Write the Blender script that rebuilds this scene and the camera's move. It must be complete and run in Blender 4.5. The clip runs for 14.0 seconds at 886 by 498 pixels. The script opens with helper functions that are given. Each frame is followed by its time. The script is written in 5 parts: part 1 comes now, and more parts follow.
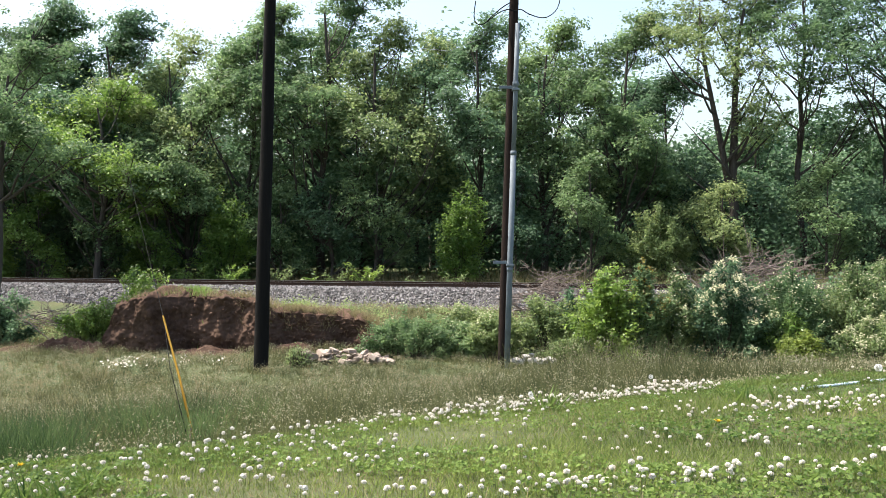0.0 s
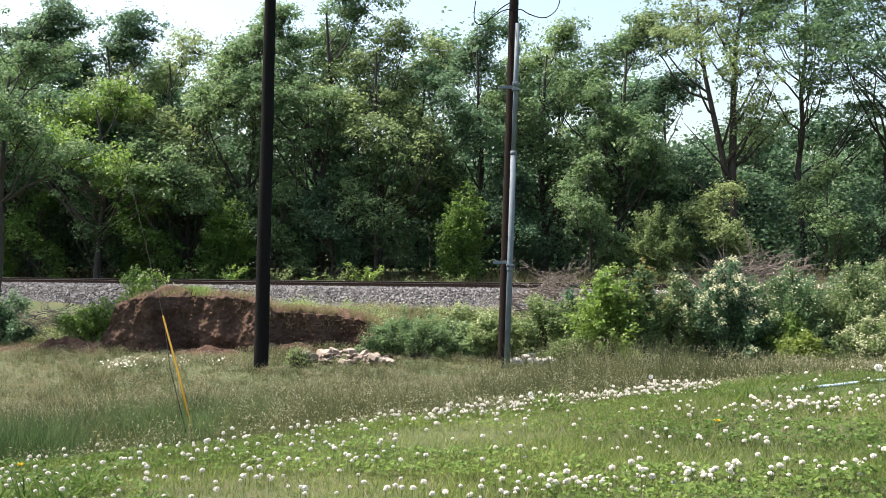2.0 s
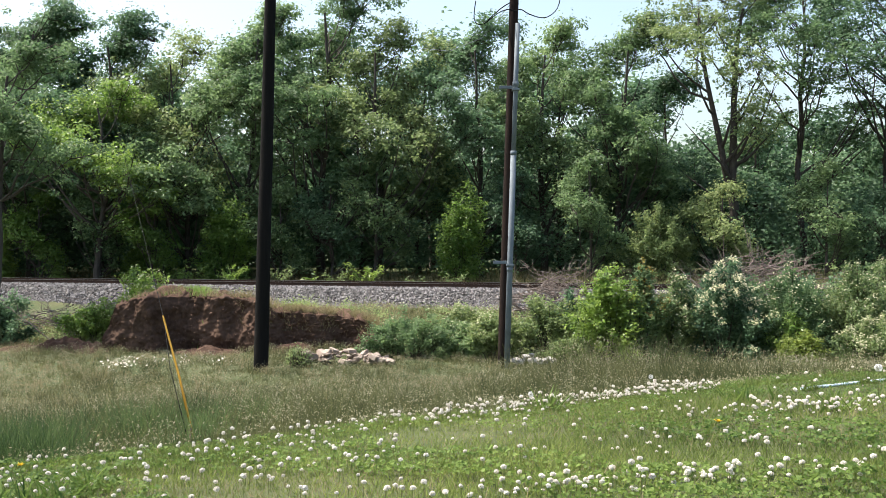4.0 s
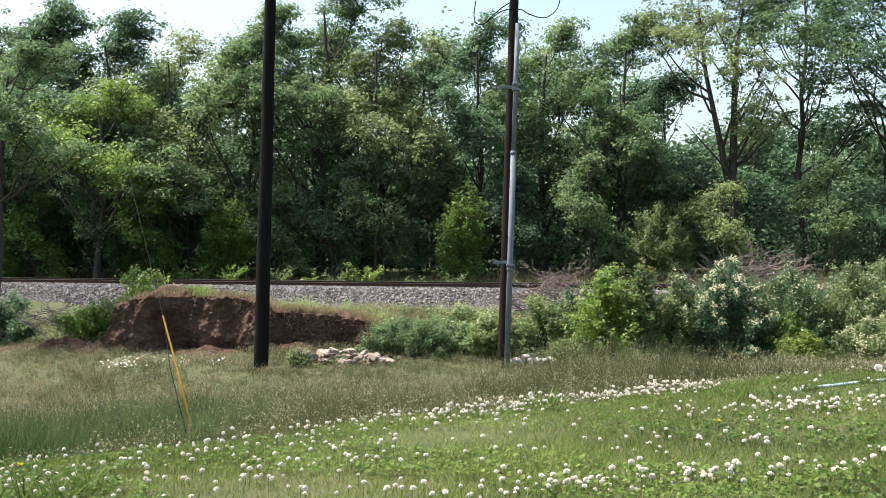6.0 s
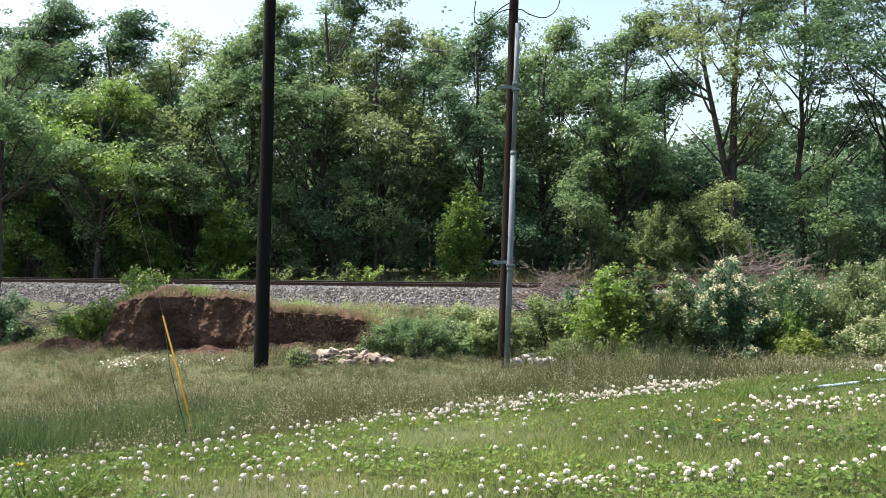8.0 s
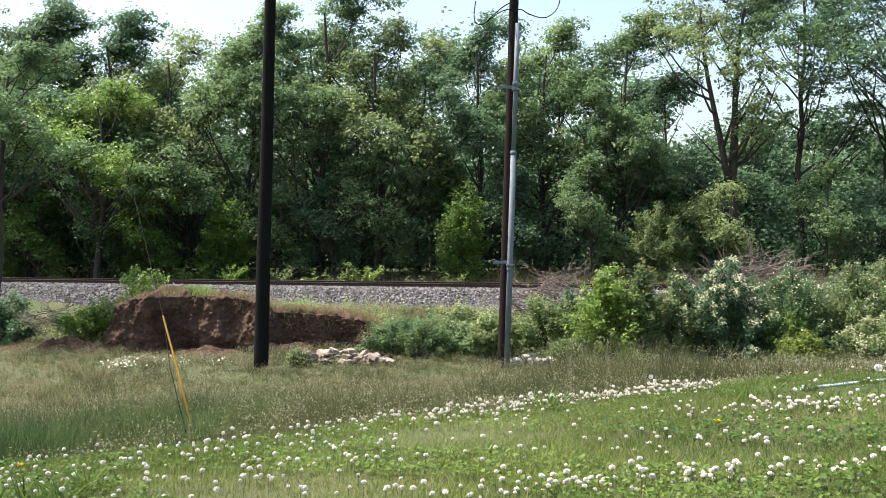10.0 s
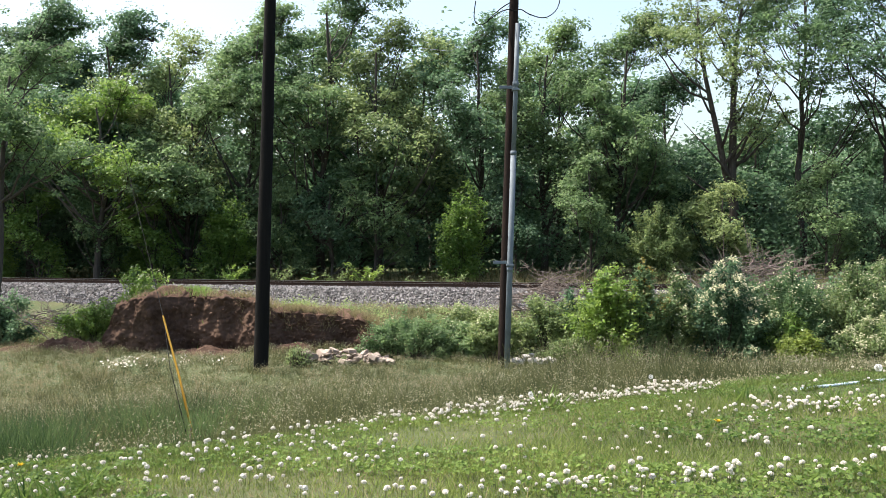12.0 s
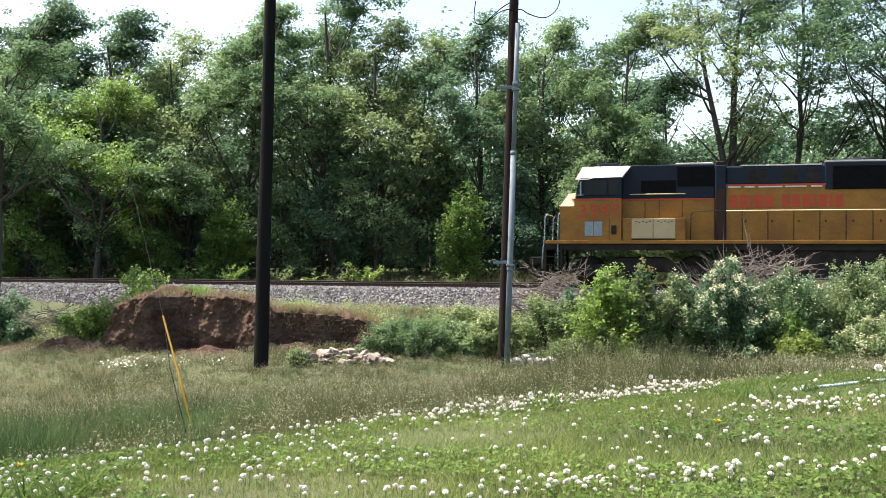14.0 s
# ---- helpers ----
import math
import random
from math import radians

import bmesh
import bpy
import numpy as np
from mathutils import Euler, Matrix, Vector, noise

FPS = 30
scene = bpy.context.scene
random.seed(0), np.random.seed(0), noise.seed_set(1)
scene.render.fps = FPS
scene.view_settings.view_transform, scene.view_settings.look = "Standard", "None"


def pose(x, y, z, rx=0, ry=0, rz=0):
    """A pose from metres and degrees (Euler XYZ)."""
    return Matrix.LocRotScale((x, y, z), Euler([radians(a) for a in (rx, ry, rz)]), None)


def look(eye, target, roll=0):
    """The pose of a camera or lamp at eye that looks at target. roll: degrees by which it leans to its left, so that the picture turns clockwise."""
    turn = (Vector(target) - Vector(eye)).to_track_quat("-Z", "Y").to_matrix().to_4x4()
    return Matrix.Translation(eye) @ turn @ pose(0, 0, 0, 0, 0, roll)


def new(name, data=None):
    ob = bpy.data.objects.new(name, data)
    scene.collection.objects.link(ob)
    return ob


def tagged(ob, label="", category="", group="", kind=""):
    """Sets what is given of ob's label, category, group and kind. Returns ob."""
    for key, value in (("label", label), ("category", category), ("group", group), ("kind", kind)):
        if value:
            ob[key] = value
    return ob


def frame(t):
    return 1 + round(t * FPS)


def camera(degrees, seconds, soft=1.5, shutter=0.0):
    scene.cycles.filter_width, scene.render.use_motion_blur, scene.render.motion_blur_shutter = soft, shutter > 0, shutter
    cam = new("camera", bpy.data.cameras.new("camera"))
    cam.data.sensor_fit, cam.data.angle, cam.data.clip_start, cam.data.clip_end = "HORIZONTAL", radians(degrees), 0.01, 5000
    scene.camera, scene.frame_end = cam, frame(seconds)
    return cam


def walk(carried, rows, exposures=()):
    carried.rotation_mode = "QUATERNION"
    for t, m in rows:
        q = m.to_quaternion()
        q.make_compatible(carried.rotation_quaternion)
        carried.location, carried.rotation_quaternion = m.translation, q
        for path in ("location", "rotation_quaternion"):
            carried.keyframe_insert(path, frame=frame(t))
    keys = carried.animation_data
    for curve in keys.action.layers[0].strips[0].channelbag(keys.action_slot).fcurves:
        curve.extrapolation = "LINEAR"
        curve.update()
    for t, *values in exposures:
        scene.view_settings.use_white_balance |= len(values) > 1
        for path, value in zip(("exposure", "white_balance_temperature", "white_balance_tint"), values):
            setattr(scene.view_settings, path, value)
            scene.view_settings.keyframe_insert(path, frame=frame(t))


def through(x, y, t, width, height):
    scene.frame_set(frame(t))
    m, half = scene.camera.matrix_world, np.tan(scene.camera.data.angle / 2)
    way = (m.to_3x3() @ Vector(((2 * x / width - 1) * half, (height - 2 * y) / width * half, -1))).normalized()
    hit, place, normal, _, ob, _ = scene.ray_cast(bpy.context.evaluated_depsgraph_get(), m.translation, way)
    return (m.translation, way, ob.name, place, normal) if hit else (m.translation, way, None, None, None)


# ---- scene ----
cam = camera(52.2, 14.0, soft=0.8, shutter=0.12)
EYE = (0.0, 0.0, 3.2)
STILL = look(EYE, (0.0, 100.0, 2.39))
walk(cam, [(0.0, STILL), (14.0, STILL)], exposures=[(0.0, 1.22), (3.0, 1.12), (6.5, 1.09), (11.0, 1.13), (12.5, 1.18), (14.0, 1.30)])

# ---- daylight: high sun behind the woods ----
world = bpy.data.worlds.new("sky")
scene.world = world
world.use_nodes = True
wn = world.node_tree.nodes
sky = wn.new("ShaderNodeTexSky")
sky.sky_type = "NISHITA"
sky.sun_disc = False
SUN_TO = Vector((-0.48, 0.13, 0.865)).normalized()
sky.sun_elevation = math.asin(SUN_TO.z)
sky.sun_rotation = math.atan2(SUN_TO.x, SUN_TO.y)
sky.dust_density = 3.5
sky.air_density = 1.25
sky.ozone_density = 0.7
world.node_tree.links.new(sky.outputs[0], wn["Background"].inputs[0])
wn["Background"].inputs[1].default_value = 0.135
sun = new("sun", bpy.data.lights.new("sun", "SUN"))
sun.data.energy, sun.data.angle, sun.data.color = 5.0, radians(0.53), (1.0, 0.93, 0.83)
sun.matrix_world = look(SUN_TO * 50, (0, 0, 0))


# ---- materials ----
def shader(name, col, col2=None, rough=0.8, scale=3.0, fine=40.0, bump=0.3, metal=0.0, coords="Object", spec=0.3, island=0.0, stretch=(1, 1, 1)):
    """Two colours mixed by noise at two scales, with bump."""
    m = bpy.data.materials.new(name)
    m.use_nodes = True
    nt = m.node_tree
    n, l = nt.nodes, nt.links
    b = n["Principled BSDF"]
    b.inputs["Roughness"].default_value = rough
    b.inputs["Metallic"].default_value = metal
    b.inputs["Specular IOR Level"].default_value = spec
    tc = n.new("ShaderNodeTexCoord")
    mp = n.new("ShaderNodeMapping")
    mp.inputs["Scale"].default_value = stretch
    l.new(tc.outputs[coords], mp.inputs[0])
    a, f = n.new("ShaderNodeTexNoise"), n.new("ShaderNodeTexNoise")
    a.inputs["Scale"].default_value, f.inputs["Scale"].default_value = scale, fine
    a.inputs["Detail"].default_value, f.inputs["Detail"].default_value = 5, 4
    l.new(mp.outputs[0], a.inputs[0])
    l.new(mp.outputs[0], f.inputs[0])
    add = n.new("ShaderNodeMath")
    add.operation = "MULTIPLY_ADD"
    l.new(f.outputs[0], add.inputs[0])
    add.inputs[1].default_value = 0.6
    l.new(a.outputs[0], add.inputs[2])
    rng = n.new("ShaderNodeMapRange")
    rng.inputs[1].default_value, rng.inputs[2].default_value = 0.55, 1.05
    l.new(add.outputs[0], rng.inputs[0])
    mix = n.new("ShaderNodeMix")
    mix.data_type = "RGBA"
    mix.inputs[6].default_value, mix.inputs[7].default_value = (*col, 1), (*(col2 or [c * 0.6 for c in col]), 1)
    l.new(rng.outputs[0], mix.inputs[0])
    out = mix.outputs[2]
    if island:
        geo = n.new("ShaderNodeNewGeometry")
        hsv = n.new("ShaderNodeHueSaturation")
        vr = n.new("ShaderNodeMapRange")
        vr.inputs[3].default_value, vr.inputs[4].default_value = 1 - island, 1 + island
        l.new(geo.outputs["Random Per Island"], vr.inputs[0])
        l.new(vr.outputs[0], hsv.inputs["Value"])
        l.new(out, hsv.inputs["Color"])
        out = hsv.outputs[0]
    l.new(out, b.inputs["Base Color"])
    if bump:
        bp = n.new("ShaderNodeBump")
        bp.inputs["Strength"].default_value = bump
        bp.inputs["Distance"].default_value = 0.02
        l.new(add.outputs[0], bp.inputs["Height"])
        l.new(bp.outputs[0], b.inputs["Normal"])
    return m


def leafy(name, col, col2, through=0.45, rough=0.4, spec=0.5, vary=0.16):
    """A thin leaf: two greens spread leaf by leaf, glossy on top, light passing through."""
    m = bpy.data.materials.new(name)
    m.use_nodes = True
    nt = m.node_tree
    n, l = nt.nodes, nt.links
    b, o = n["Principled BSDF"], n["Material Output"]
    geo = n.new("ShaderNodeNewGeometry")
    mix = n.new("ShaderNodeMix")
    mix.data_type = "RGBA"
    mix.inputs[6].default_value, mix.inputs[7].default_value = (*col, 1), (*col2, 1)
    tc, nz = n.new("ShaderNodeTexCoord"), n.new("ShaderNodeTexNoise")
    nz.inputs["Scale"].default_value = 0.7
    l.new(tc.outputs["Object"], nz.inputs[0])
    ad = n.new("ShaderNodeMath")
    ad.operation = "MULTIPLY_ADD"
    ad.inputs[1].default_value = 0.55
    l.new(geo.outputs["Random Per Island"], ad.inputs[0])
    sh = n.new("ShaderNodeMapRange")
    sh.inputs[1].default_value, sh.inputs[2].default_value = 0.35, 0.65
    sh.inputs[3].default_value, sh.inputs[4].default_value = 0.0, 0.45
    l.new(nz.outputs[0], sh.inputs[0])
    l.new(sh.outputs[0], ad.inputs[2])
    l.new(ad.outputs[0], mix.inputs[0])
    oi, tint = n.new("ShaderNodeObjectInfo"), n.new("ShaderNodeHueSaturation")
    hr, vr = n.new("ShaderNodeMapRange"), n.new("ShaderNodeMapRange")
    hr.inputs[3].default_value, hr.inputs[4].default_value = 0.5 - 0.07 * vary, 0.5 + 0.07 * vary
    vr.inputs[3].default_value, vr.inputs[4].default_value = 1 + vary, 1 - vary
    l.new(oi.outputs["Random"], hr.inputs[0])
    l.new(oi.outputs["Random"], vr.inputs[0])
    l.new(hr.outputs[0], tint.inputs["Hue"])
    l.new(vr.outputs[0], tint.inputs["Value"])
    l.new(mix.outputs[2], tint.inputs["Color"])
    l.new(tint.outputs[0], b.inputs["Base Color"])
    b.inputs["Roughness"].default_value = rough
    b.inputs["Specular IOR Level"].default_value = spec
    tr = n.new("ShaderNodeBsdfTranslucent")
    hs = n.new("ShaderNodeHueSaturation")
    hs.inputs["Hue"].default_value, hs.inputs["Saturation"].default_value, hs.inputs["Value"].default_value = 0.497, 1.0, 1.5
    l.new(tint.outputs[0], hs.inputs["Color"])
    l.new(hs.outputs[0], tr.inputs["Color"])
    ms = n.new("ShaderNodeMixShader")
    ms.inputs[0].default_value = through
    l.new(b.outputs[0], ms.inputs[1])
    l.new(tr.outputs[0], ms.inputs[2])
    l.new(ms.outputs[0], o.inputs[0])
    return m


M = dict(
    soil=shader("soil_and_thatch", (0.036, 0.056, 0.017), (0.07, 0.072, 0.03), 0.95, 0.9, 14, 0.6),
    earth=shader("dug_earth", (0.040, 0.024, 0.018), (0.115, 0.073, 0.052), 0.95, 0.9, 9, 1.0, spec=0.1),
    ballast=shader("crushed_stone", (0.10, 0.094, 0.092), (0.035, 0.032, 0.031), 0.9, 6, 22, 0.9),
    stone=shader("ballast_stone", (0.24, 0.225, 0.22), (0.085, 0.08, 0.08), 0.85, 5, 30, 0.3, island=0.7),
    rubble=shader("broken_concrete", (0.36, 0.30, 0.25), (0.15, 0.11, 0.085), 0.9, 4, 30, 0.5),
    whitish=shader("whitish_stone", (0.46, 0.44, 0.41), (0.25, 0.23, 0.20), 0.9, 4, 30, 0.4),
    rail=shader("rusty_rail", (0.085, 0.05, 0.035), (0.045, 0.03, 0.025), 0.7, 5, 40, 0.3, 0.4),
    railtop=shader("worn_rail_head", (0.5, 0.5, 0.52), (0.35, 0.34, 0.34), 0.3, 5, 40, 0.1, 1.0),
    tie=shader("creosoted_timber", (0.07, 0.05, 0.04), (0.15, 0.12, 0.10), 0.9, 3, 30, 0.6),
    pole=shader("creosoted_pole", (0.007, 0.007, 0.007), (0.013, 0.012, 0.011), 0.9, 3, 30, 0.5, spec=0.08, stretch=(6, 6, 0.5)),
    pole_brown=shader("weathered_pole", (0.011, 0.009, 0.009), (0.03, 0.019, 0.015), 0.95, 3, 30, 0.5, spec=0.1, stretch=(6, 6, 0.5)),
    zinc=shader("galvanised_steel", (0.15, 0.18, 0.205), (0.10, 0.12, 0.14), 0.65, 4, 40, 0.1, 0.0),
    wire=shader("black_cable", (0.010, 0.010, 0.010), (0.015, 0.015, 0.015), 0.9, 4, 40, 0.0, spec=0.05),
    yellow=shader("yellow_plastic", (0.155, 0.092, 0.005), (0.10, 0.055, 0.004), 0.7, 4, 40, 0.1, spec=0.08),
    bark=shader("bark", (0.032, 0.027, 0.023), (0.08, 0.068, 0.056), 0.95, 4, 30, 0.8, stretch=(3, 3, 0.6)),
    twig=shader("bleached_dead_wood", (0.24, 0.20, 0.18), (0.09, 0.065, 0.055), 0.9, 4, 30, 0.4, island=0.4),
    pvc=shader("pale_blue_pipe", (0.55, 0.68, 0.82), (0.66, 0.75, 0.84), 0.4, 4, 40, 0.0),
    petal=shader("clover_florets", (0.70, 0.68, 0.62), (0.54, 0.47, 0.40), 0.9, 30, 200, 0.2, island=0.2),
    fluff=shader("seed_fluff", (0.78, 0.78, 0.76), (0.66, 0.66, 0.64), 0.9, 40, 200, 0.2),
    dandelion=shader("dandelion_petals", (0.70, 0.48, 0.02), (0.60, 0.38, 0.02), 0.8, 40, 200, 0.1),
    stem=shader("flower_stem", (0.10, 0.16, 0.04), (0.16, 0.14, 0.06), 0.7, 10, 60, 0.0),
    paint_yellow=shader("armour_yellow_paint", (0.29, 0.132, 0.018), (0.16, 0.071, 0.015), 0.5, 1.2, 14, 0.05),
    # grey darkened so the colour carries the shade on the loco's side
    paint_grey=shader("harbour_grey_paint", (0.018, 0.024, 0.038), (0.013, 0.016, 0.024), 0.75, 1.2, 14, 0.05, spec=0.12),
    paint_cream=shader("cream_panel_and_sunlit_nose_paint", (0.42, 0.335, 0.20), (0.34, 0.26, 0.15), 0.5, 1.5, 20, 0.05),
    paint_red=shader("red_paint", (0.40, 0.055, 0.02), (0.30, 0.04, 0.018), 0.5, 2, 20, 0.0),
    # on the roofs this pale tone holds the sunlight; also plain pale paint
    roof=shader("pale_paint_and_roof_sunlight", (0.66, 0.60, 0.55), (0.5, 0.42, 0.38), 0.55, 2, 20, 0.05),
    black=shader("black_grille", (0.004, 0.004, 0.005), (0.008, 0.008, 0.008), 0.9, 6, 40, 0.2, spec=0.05),
    dirty=shader("sooty_steel", (0.014, 0.013, 0.012), (0.034, 0.028, 0.024), 0.9, 3, 20, 0.3, spec=0.1),
    rust=shader("rust_streaked_steel", (0.055, 0.028, 0.018), (0.026, 0.022, 0.022), 0.85, 2.0, 14, 0.2, spec=0.1, stretch=(3, 3, 0.5)),
    louvre=shader("grey_louvre", (0.27, 0.32, 0.36), (0.2, 0.24, 0.27), 0.5, 6, 40, 0.05),
    glass=shader("dark_cab_glass", (0.01, 0.012, 0.015), (0.015, 0.018, 0.02), 0.2, 2, 20, 0.0, spec=0.2),
    handrail=shader("pale_handrail", (0.60, 0.50, 0.30), (0.45, 0.36, 0.2), 0.5, 3, 20, 0.0),
    leaf_a=leafy("leaf_mid_green", (0.036, 0.080, 0.032), (0.21, 0.30, 0.135), 0.5, 0.5, 0.3),
    leaf_b=leafy("leaf_dark_green", (0.022, 0.056, 0.030), (0.145, 0.24, 0.125), 0.45, 0.5, 0.3),
    leaf_c=leafy("leaf_bright_green", (0.065, 0.135, 0.026), (0.23, 0.33, 0.075), 0.5),
    leaf_d=leafy("leaf_grey_green", (0.055, 0.098, 0.036), (0.27, 0.335, 0.14), 0.45, 0.5, 0.3),
    leaf_y=leafy("leaf_yellow_green", (0.13, 0.18, 0.03), (0.20, 0.24, 0.05)),
    blossom=leafy("cream_blossom", (0.56, 0.53, 0.38), (0.30, 0.34, 0.18), 0.3, 0.6, 0.2),
    leaf_red=leafy("reddish_shoot", (0.20, 0.13, 0.03), (0.14, 0.14, 0.03)),
    grass_green=leafy("lush_grass", (0.018, 0.042, 0.014), (0.14, 0.20, 0.075), 0.4, 0.5, 0.2, 0.0),
    grass_tall=leafy("tall_meadow_grass", (0.019, 0.033, 0.012), (0.15, 0.155, 0.070), 0.4, 0.6, 0.12, 0.0),
    grass_dry=leafy("dry_seed_stalks", (0.17, 0.15, 0.075), (0.26, 0.22, 0.13), 0.3, 0.7, 0.1, 0.0),
    grass_seed=leafy("pale_seed_heads", (0.17, 0.16, 0.095), (0.40, 0.38, 0.26), 0.3, 0.7, 0.1, 0.0),
    lawn=leafy("lawn_grass", (0.034, 0.064, 0.014), (0.215, 0.265, 0.072), 0.4, 0.6, 0.15, 0.0),
    clover=leafy("clover_leaf", (0.030, 0.070, 0.016), (0.16, 0.225, 0.052), 0.35, 0.6, 0.15, 0.0),
)


# ---- mesh helpers ----
def part(name, bm, material, parent=None, label=""):
    me = bpy.data.meshes.new(name)
    bm.to_mesh(me)
    bm.free()
    me.materials.append(M[material])
    ob = new(name, me)
    if parent:
        ob.parent = parent
    return tagged(ob, label)


def arrays(name, verts, faces, material, parent=None, smooth=False):
    """A mesh object from numpy arrays; faces is (n, 3) or (n, 4)."""
    verts, faces = np.asarray(verts, np.float32), np.asarray(faces, np.int32)
    me = bpy.data.meshes.new(name)
    k = faces.shape[1]
    me.vertices.add(len(verts))
    me.vertices.foreach_set("co", verts.ravel())
    me.loops.add(faces.size)
    me.loops.foreach_set("vertex_index", faces.ravel())
    me.polygons.add(len(faces))
    me.polygons.foreach_set("loop_start", np.arange(0, faces.size, k, dtype=np.int32))
    me.polygons.foreach_set("loop_total", np.full(len(faces), k, np.int32))
    me.polygons.foreach_set("use_smooth", np.full(len(faces), smooth, bool))
    me.update(calc_edges=True)
    me.materials.append(M[material])
    ob = new(name, me)
    if parent:
        ob.parent = parent
    return ob


def thing(name, x, y, z, label, category, group="", rz=0, kind=""):
    e = new(name)
    e.empty_display_size = 0.2
    e.matrix_basis = pose(x, y, z, 0, 0, rz)
    return tagged(e, label, category, group, kind)


def box(bm, x0, x1, y0, y1, z0, z1, bevel=0.0):
    r = bmesh.ops.create_cube(bm, size=1.0)
    bmesh.ops.transform(bm, verts=r["verts"], matrix=Matrix.Translation(((x0 + x1) / 2, (y0 + y1) / 2, (z0 + z1) / 2)) @ Matrix.Diagonal((x1 - x0, y1 - y0, z1 - z0, 1)))
    if bevel:
        es = list({e for v in r["verts"] for e in v.link_edges})
        bmesh.ops.bevel(bm, geom=es, offset=bevel, segments=2, affect="EDGES", profile=0.5)
    return bm


def prism(bm, outline, y0, y1):
    """A solid from an (x, z) outline between two y."""
    a = [bm.verts.new((x, y0, z)) for x, z in outline]
    b = [bm.verts.new((x, y1, z)) for x, z in outline]
    n = len(a)
    bm.faces.new(a)
    bm.faces.new(b[::-1])
    for i in range(n):
        bm.faces.new((a[i], b[i], b[(i + 1) % n], a[(i + 1) % n]))
    bmesh.ops.recalc_face_normals(bm, faces=bm.faces)
    return bm


def rod(bm, path, radii, sides=8):
    """A tube along a path."""
    path = [Vector(p) for p in path]
    if not hasattr(radii, "__len__"):
        radii = [radii] * len(path)
    rings = []
    for i, p in enumerate(path):
        d = (path[min(i + 1, len(path) - 1)] - path[max(i - 1, 0)]).normalized()
        s = d.orthogonal().normalized() if abs(d.z) > 0.95 else d.cross(Vector((0, 0, 1))).normalized()
        c = d.cross(s)
        rings.append([bm.verts.new(p + radii[i] * (math.cos(a) * s + math.sin(a) * c)) for a in [2 * math.pi * k / sides for k in range(sides)]])
    for r0, r1 in zip(rings, rings[1:]):
        for k in range(sides):
            f = bm.faces.new((r0[k], r0[(k + 1) % sides], r1[(k + 1) % sides], r1[k]))
            f.smooth = True
    bm.faces.new(rings[0][::-1])
    bm.faces.new(rings[-1])
    return bm


def tubes(paths, sides=5):
    """Arrays of many thin tubes: each path is (points (k, 3), radii (k,))."""
    vs, fs, base = [], [], 0
    for pts, rad in paths:
        k = len(pts)
        d = np.gradient(pts, axis=0)
        d /= np.linalg.norm(d, axis=1, keepdims=True) + 1e-9
        ref = np.where(np.abs(d[:, 2:3]) > 0.9, [[1.0, 0, 0]], [[0, 0, 1.0]])
        s = np.cross(d, ref)
        s /= np.linalg.norm(s, axis=1, keepdims=True) + 1e-9
        c = np.cross(d, s)
        a = np.arange(sides) * 2 * np.pi / sides
        ring = pts[:, None] + rad[:, None, None] * (np.cos(a)[None, :, None] * s[:, None] + np.sin(a)[None, :, None] * c[:, None])
        vs.append(ring.reshape(-1, 3))
        i, j = np.meshgrid(np.arange(k - 1), np.arange(sides), indexing="ij")
        j2 = (j + 1) % sides
        fs.append((base + np.stack([i * sides + j, i * sides + j2, (i + 1) * sides + j2, (i + 1) * sides + j], -1)).reshape(-1, 4))
        base += k * sides
    return np.concatenate(vs), np.concatenate(fs)


def leaves(rng, centres, size, ratio=0.6, lift=0.5):
    """Arrays of one pointed leaf at each centre, turned at random with its face rather up."""
    n = len(centres)
    nor = rng.normal(size=(n, 3))
    nor[:, 2] = np.abs(nor[:, 2]) + lift
    nor /= np.linalg.norm(nor, axis=1, keepdims=True)
    t = np.cross(nor, rng.normal(size=(n, 3)))
    t /= np.linalg.norm(t, axis=1, keepdims=True) + 1e-9
    b = np.cross(nor, t)
    s = size * rng.uniform(0.65, 1.35, (n, 1))
    v = np.stack([centres - t * s * 0.5, centres + b * s * 0.5 * ratio + t * s * 0.05 + nor * s * 0.08, centres + t * s * 0.5, centres - b * s * 0.5 * ratio + t * s * 0.05 + nor * s * 0.08], 1)
    return v.reshape(-1, 3), np.arange(4 * n).reshape(-1, 4)


def blades(rng, x, y, z, height, width, lean=0.35):
    """Arrays of leaning, tapered grass blades."""
    n = len(x)
    h = height * rng.uniform(0.55, 1.25, n)
    a, g = rng.uniform(0, 2 * np.pi, n), rng.uniform(0, 2 * np.pi, n)
    d = np.stack([np.cos(a), np.sin(a), 0 * a], 1) * (h * lean * rng.uniform(0.2, 1.6, n))[:, None]
    w = np.stack([np.cos(g), np.sin(g), 0 * a], 1) * (width * rng.uniform(0.6, 1.3, n))[:, None] * 0.5
    p = np.stack([x, y, z], 1)
    up = np.stack([0 * h, 0 * h, h], 1)
    t = p + d + up
    v = np.stack([p - w, p + w, t + 0.2 * w, t - 0.2 * w], 1).reshape(-1, 3)
    f = np.arange(4 * n).reshape(-1, 4)
    return v, f


def join(*pairs):
    vs, fs, base = [], [], 0
    for v, f in pairs:
        vs.append(v)
        fs.append(f + base)
        base += len(v)
    return np.concatenate(vs), np.concatenate(fs)


# ---- the lie of the land ----
RAIL = 1.6          # height of the rail heads
SLOPE = 0.225       # the railway comes nearer towards +x
TURN = math.degrees(math.atan2(SLOPE, -1.0))


def ease(a, b, v):
    t = np.clip((v - a) / (b - a), 0, 1)
    return t * t * (3 - 2 * t)


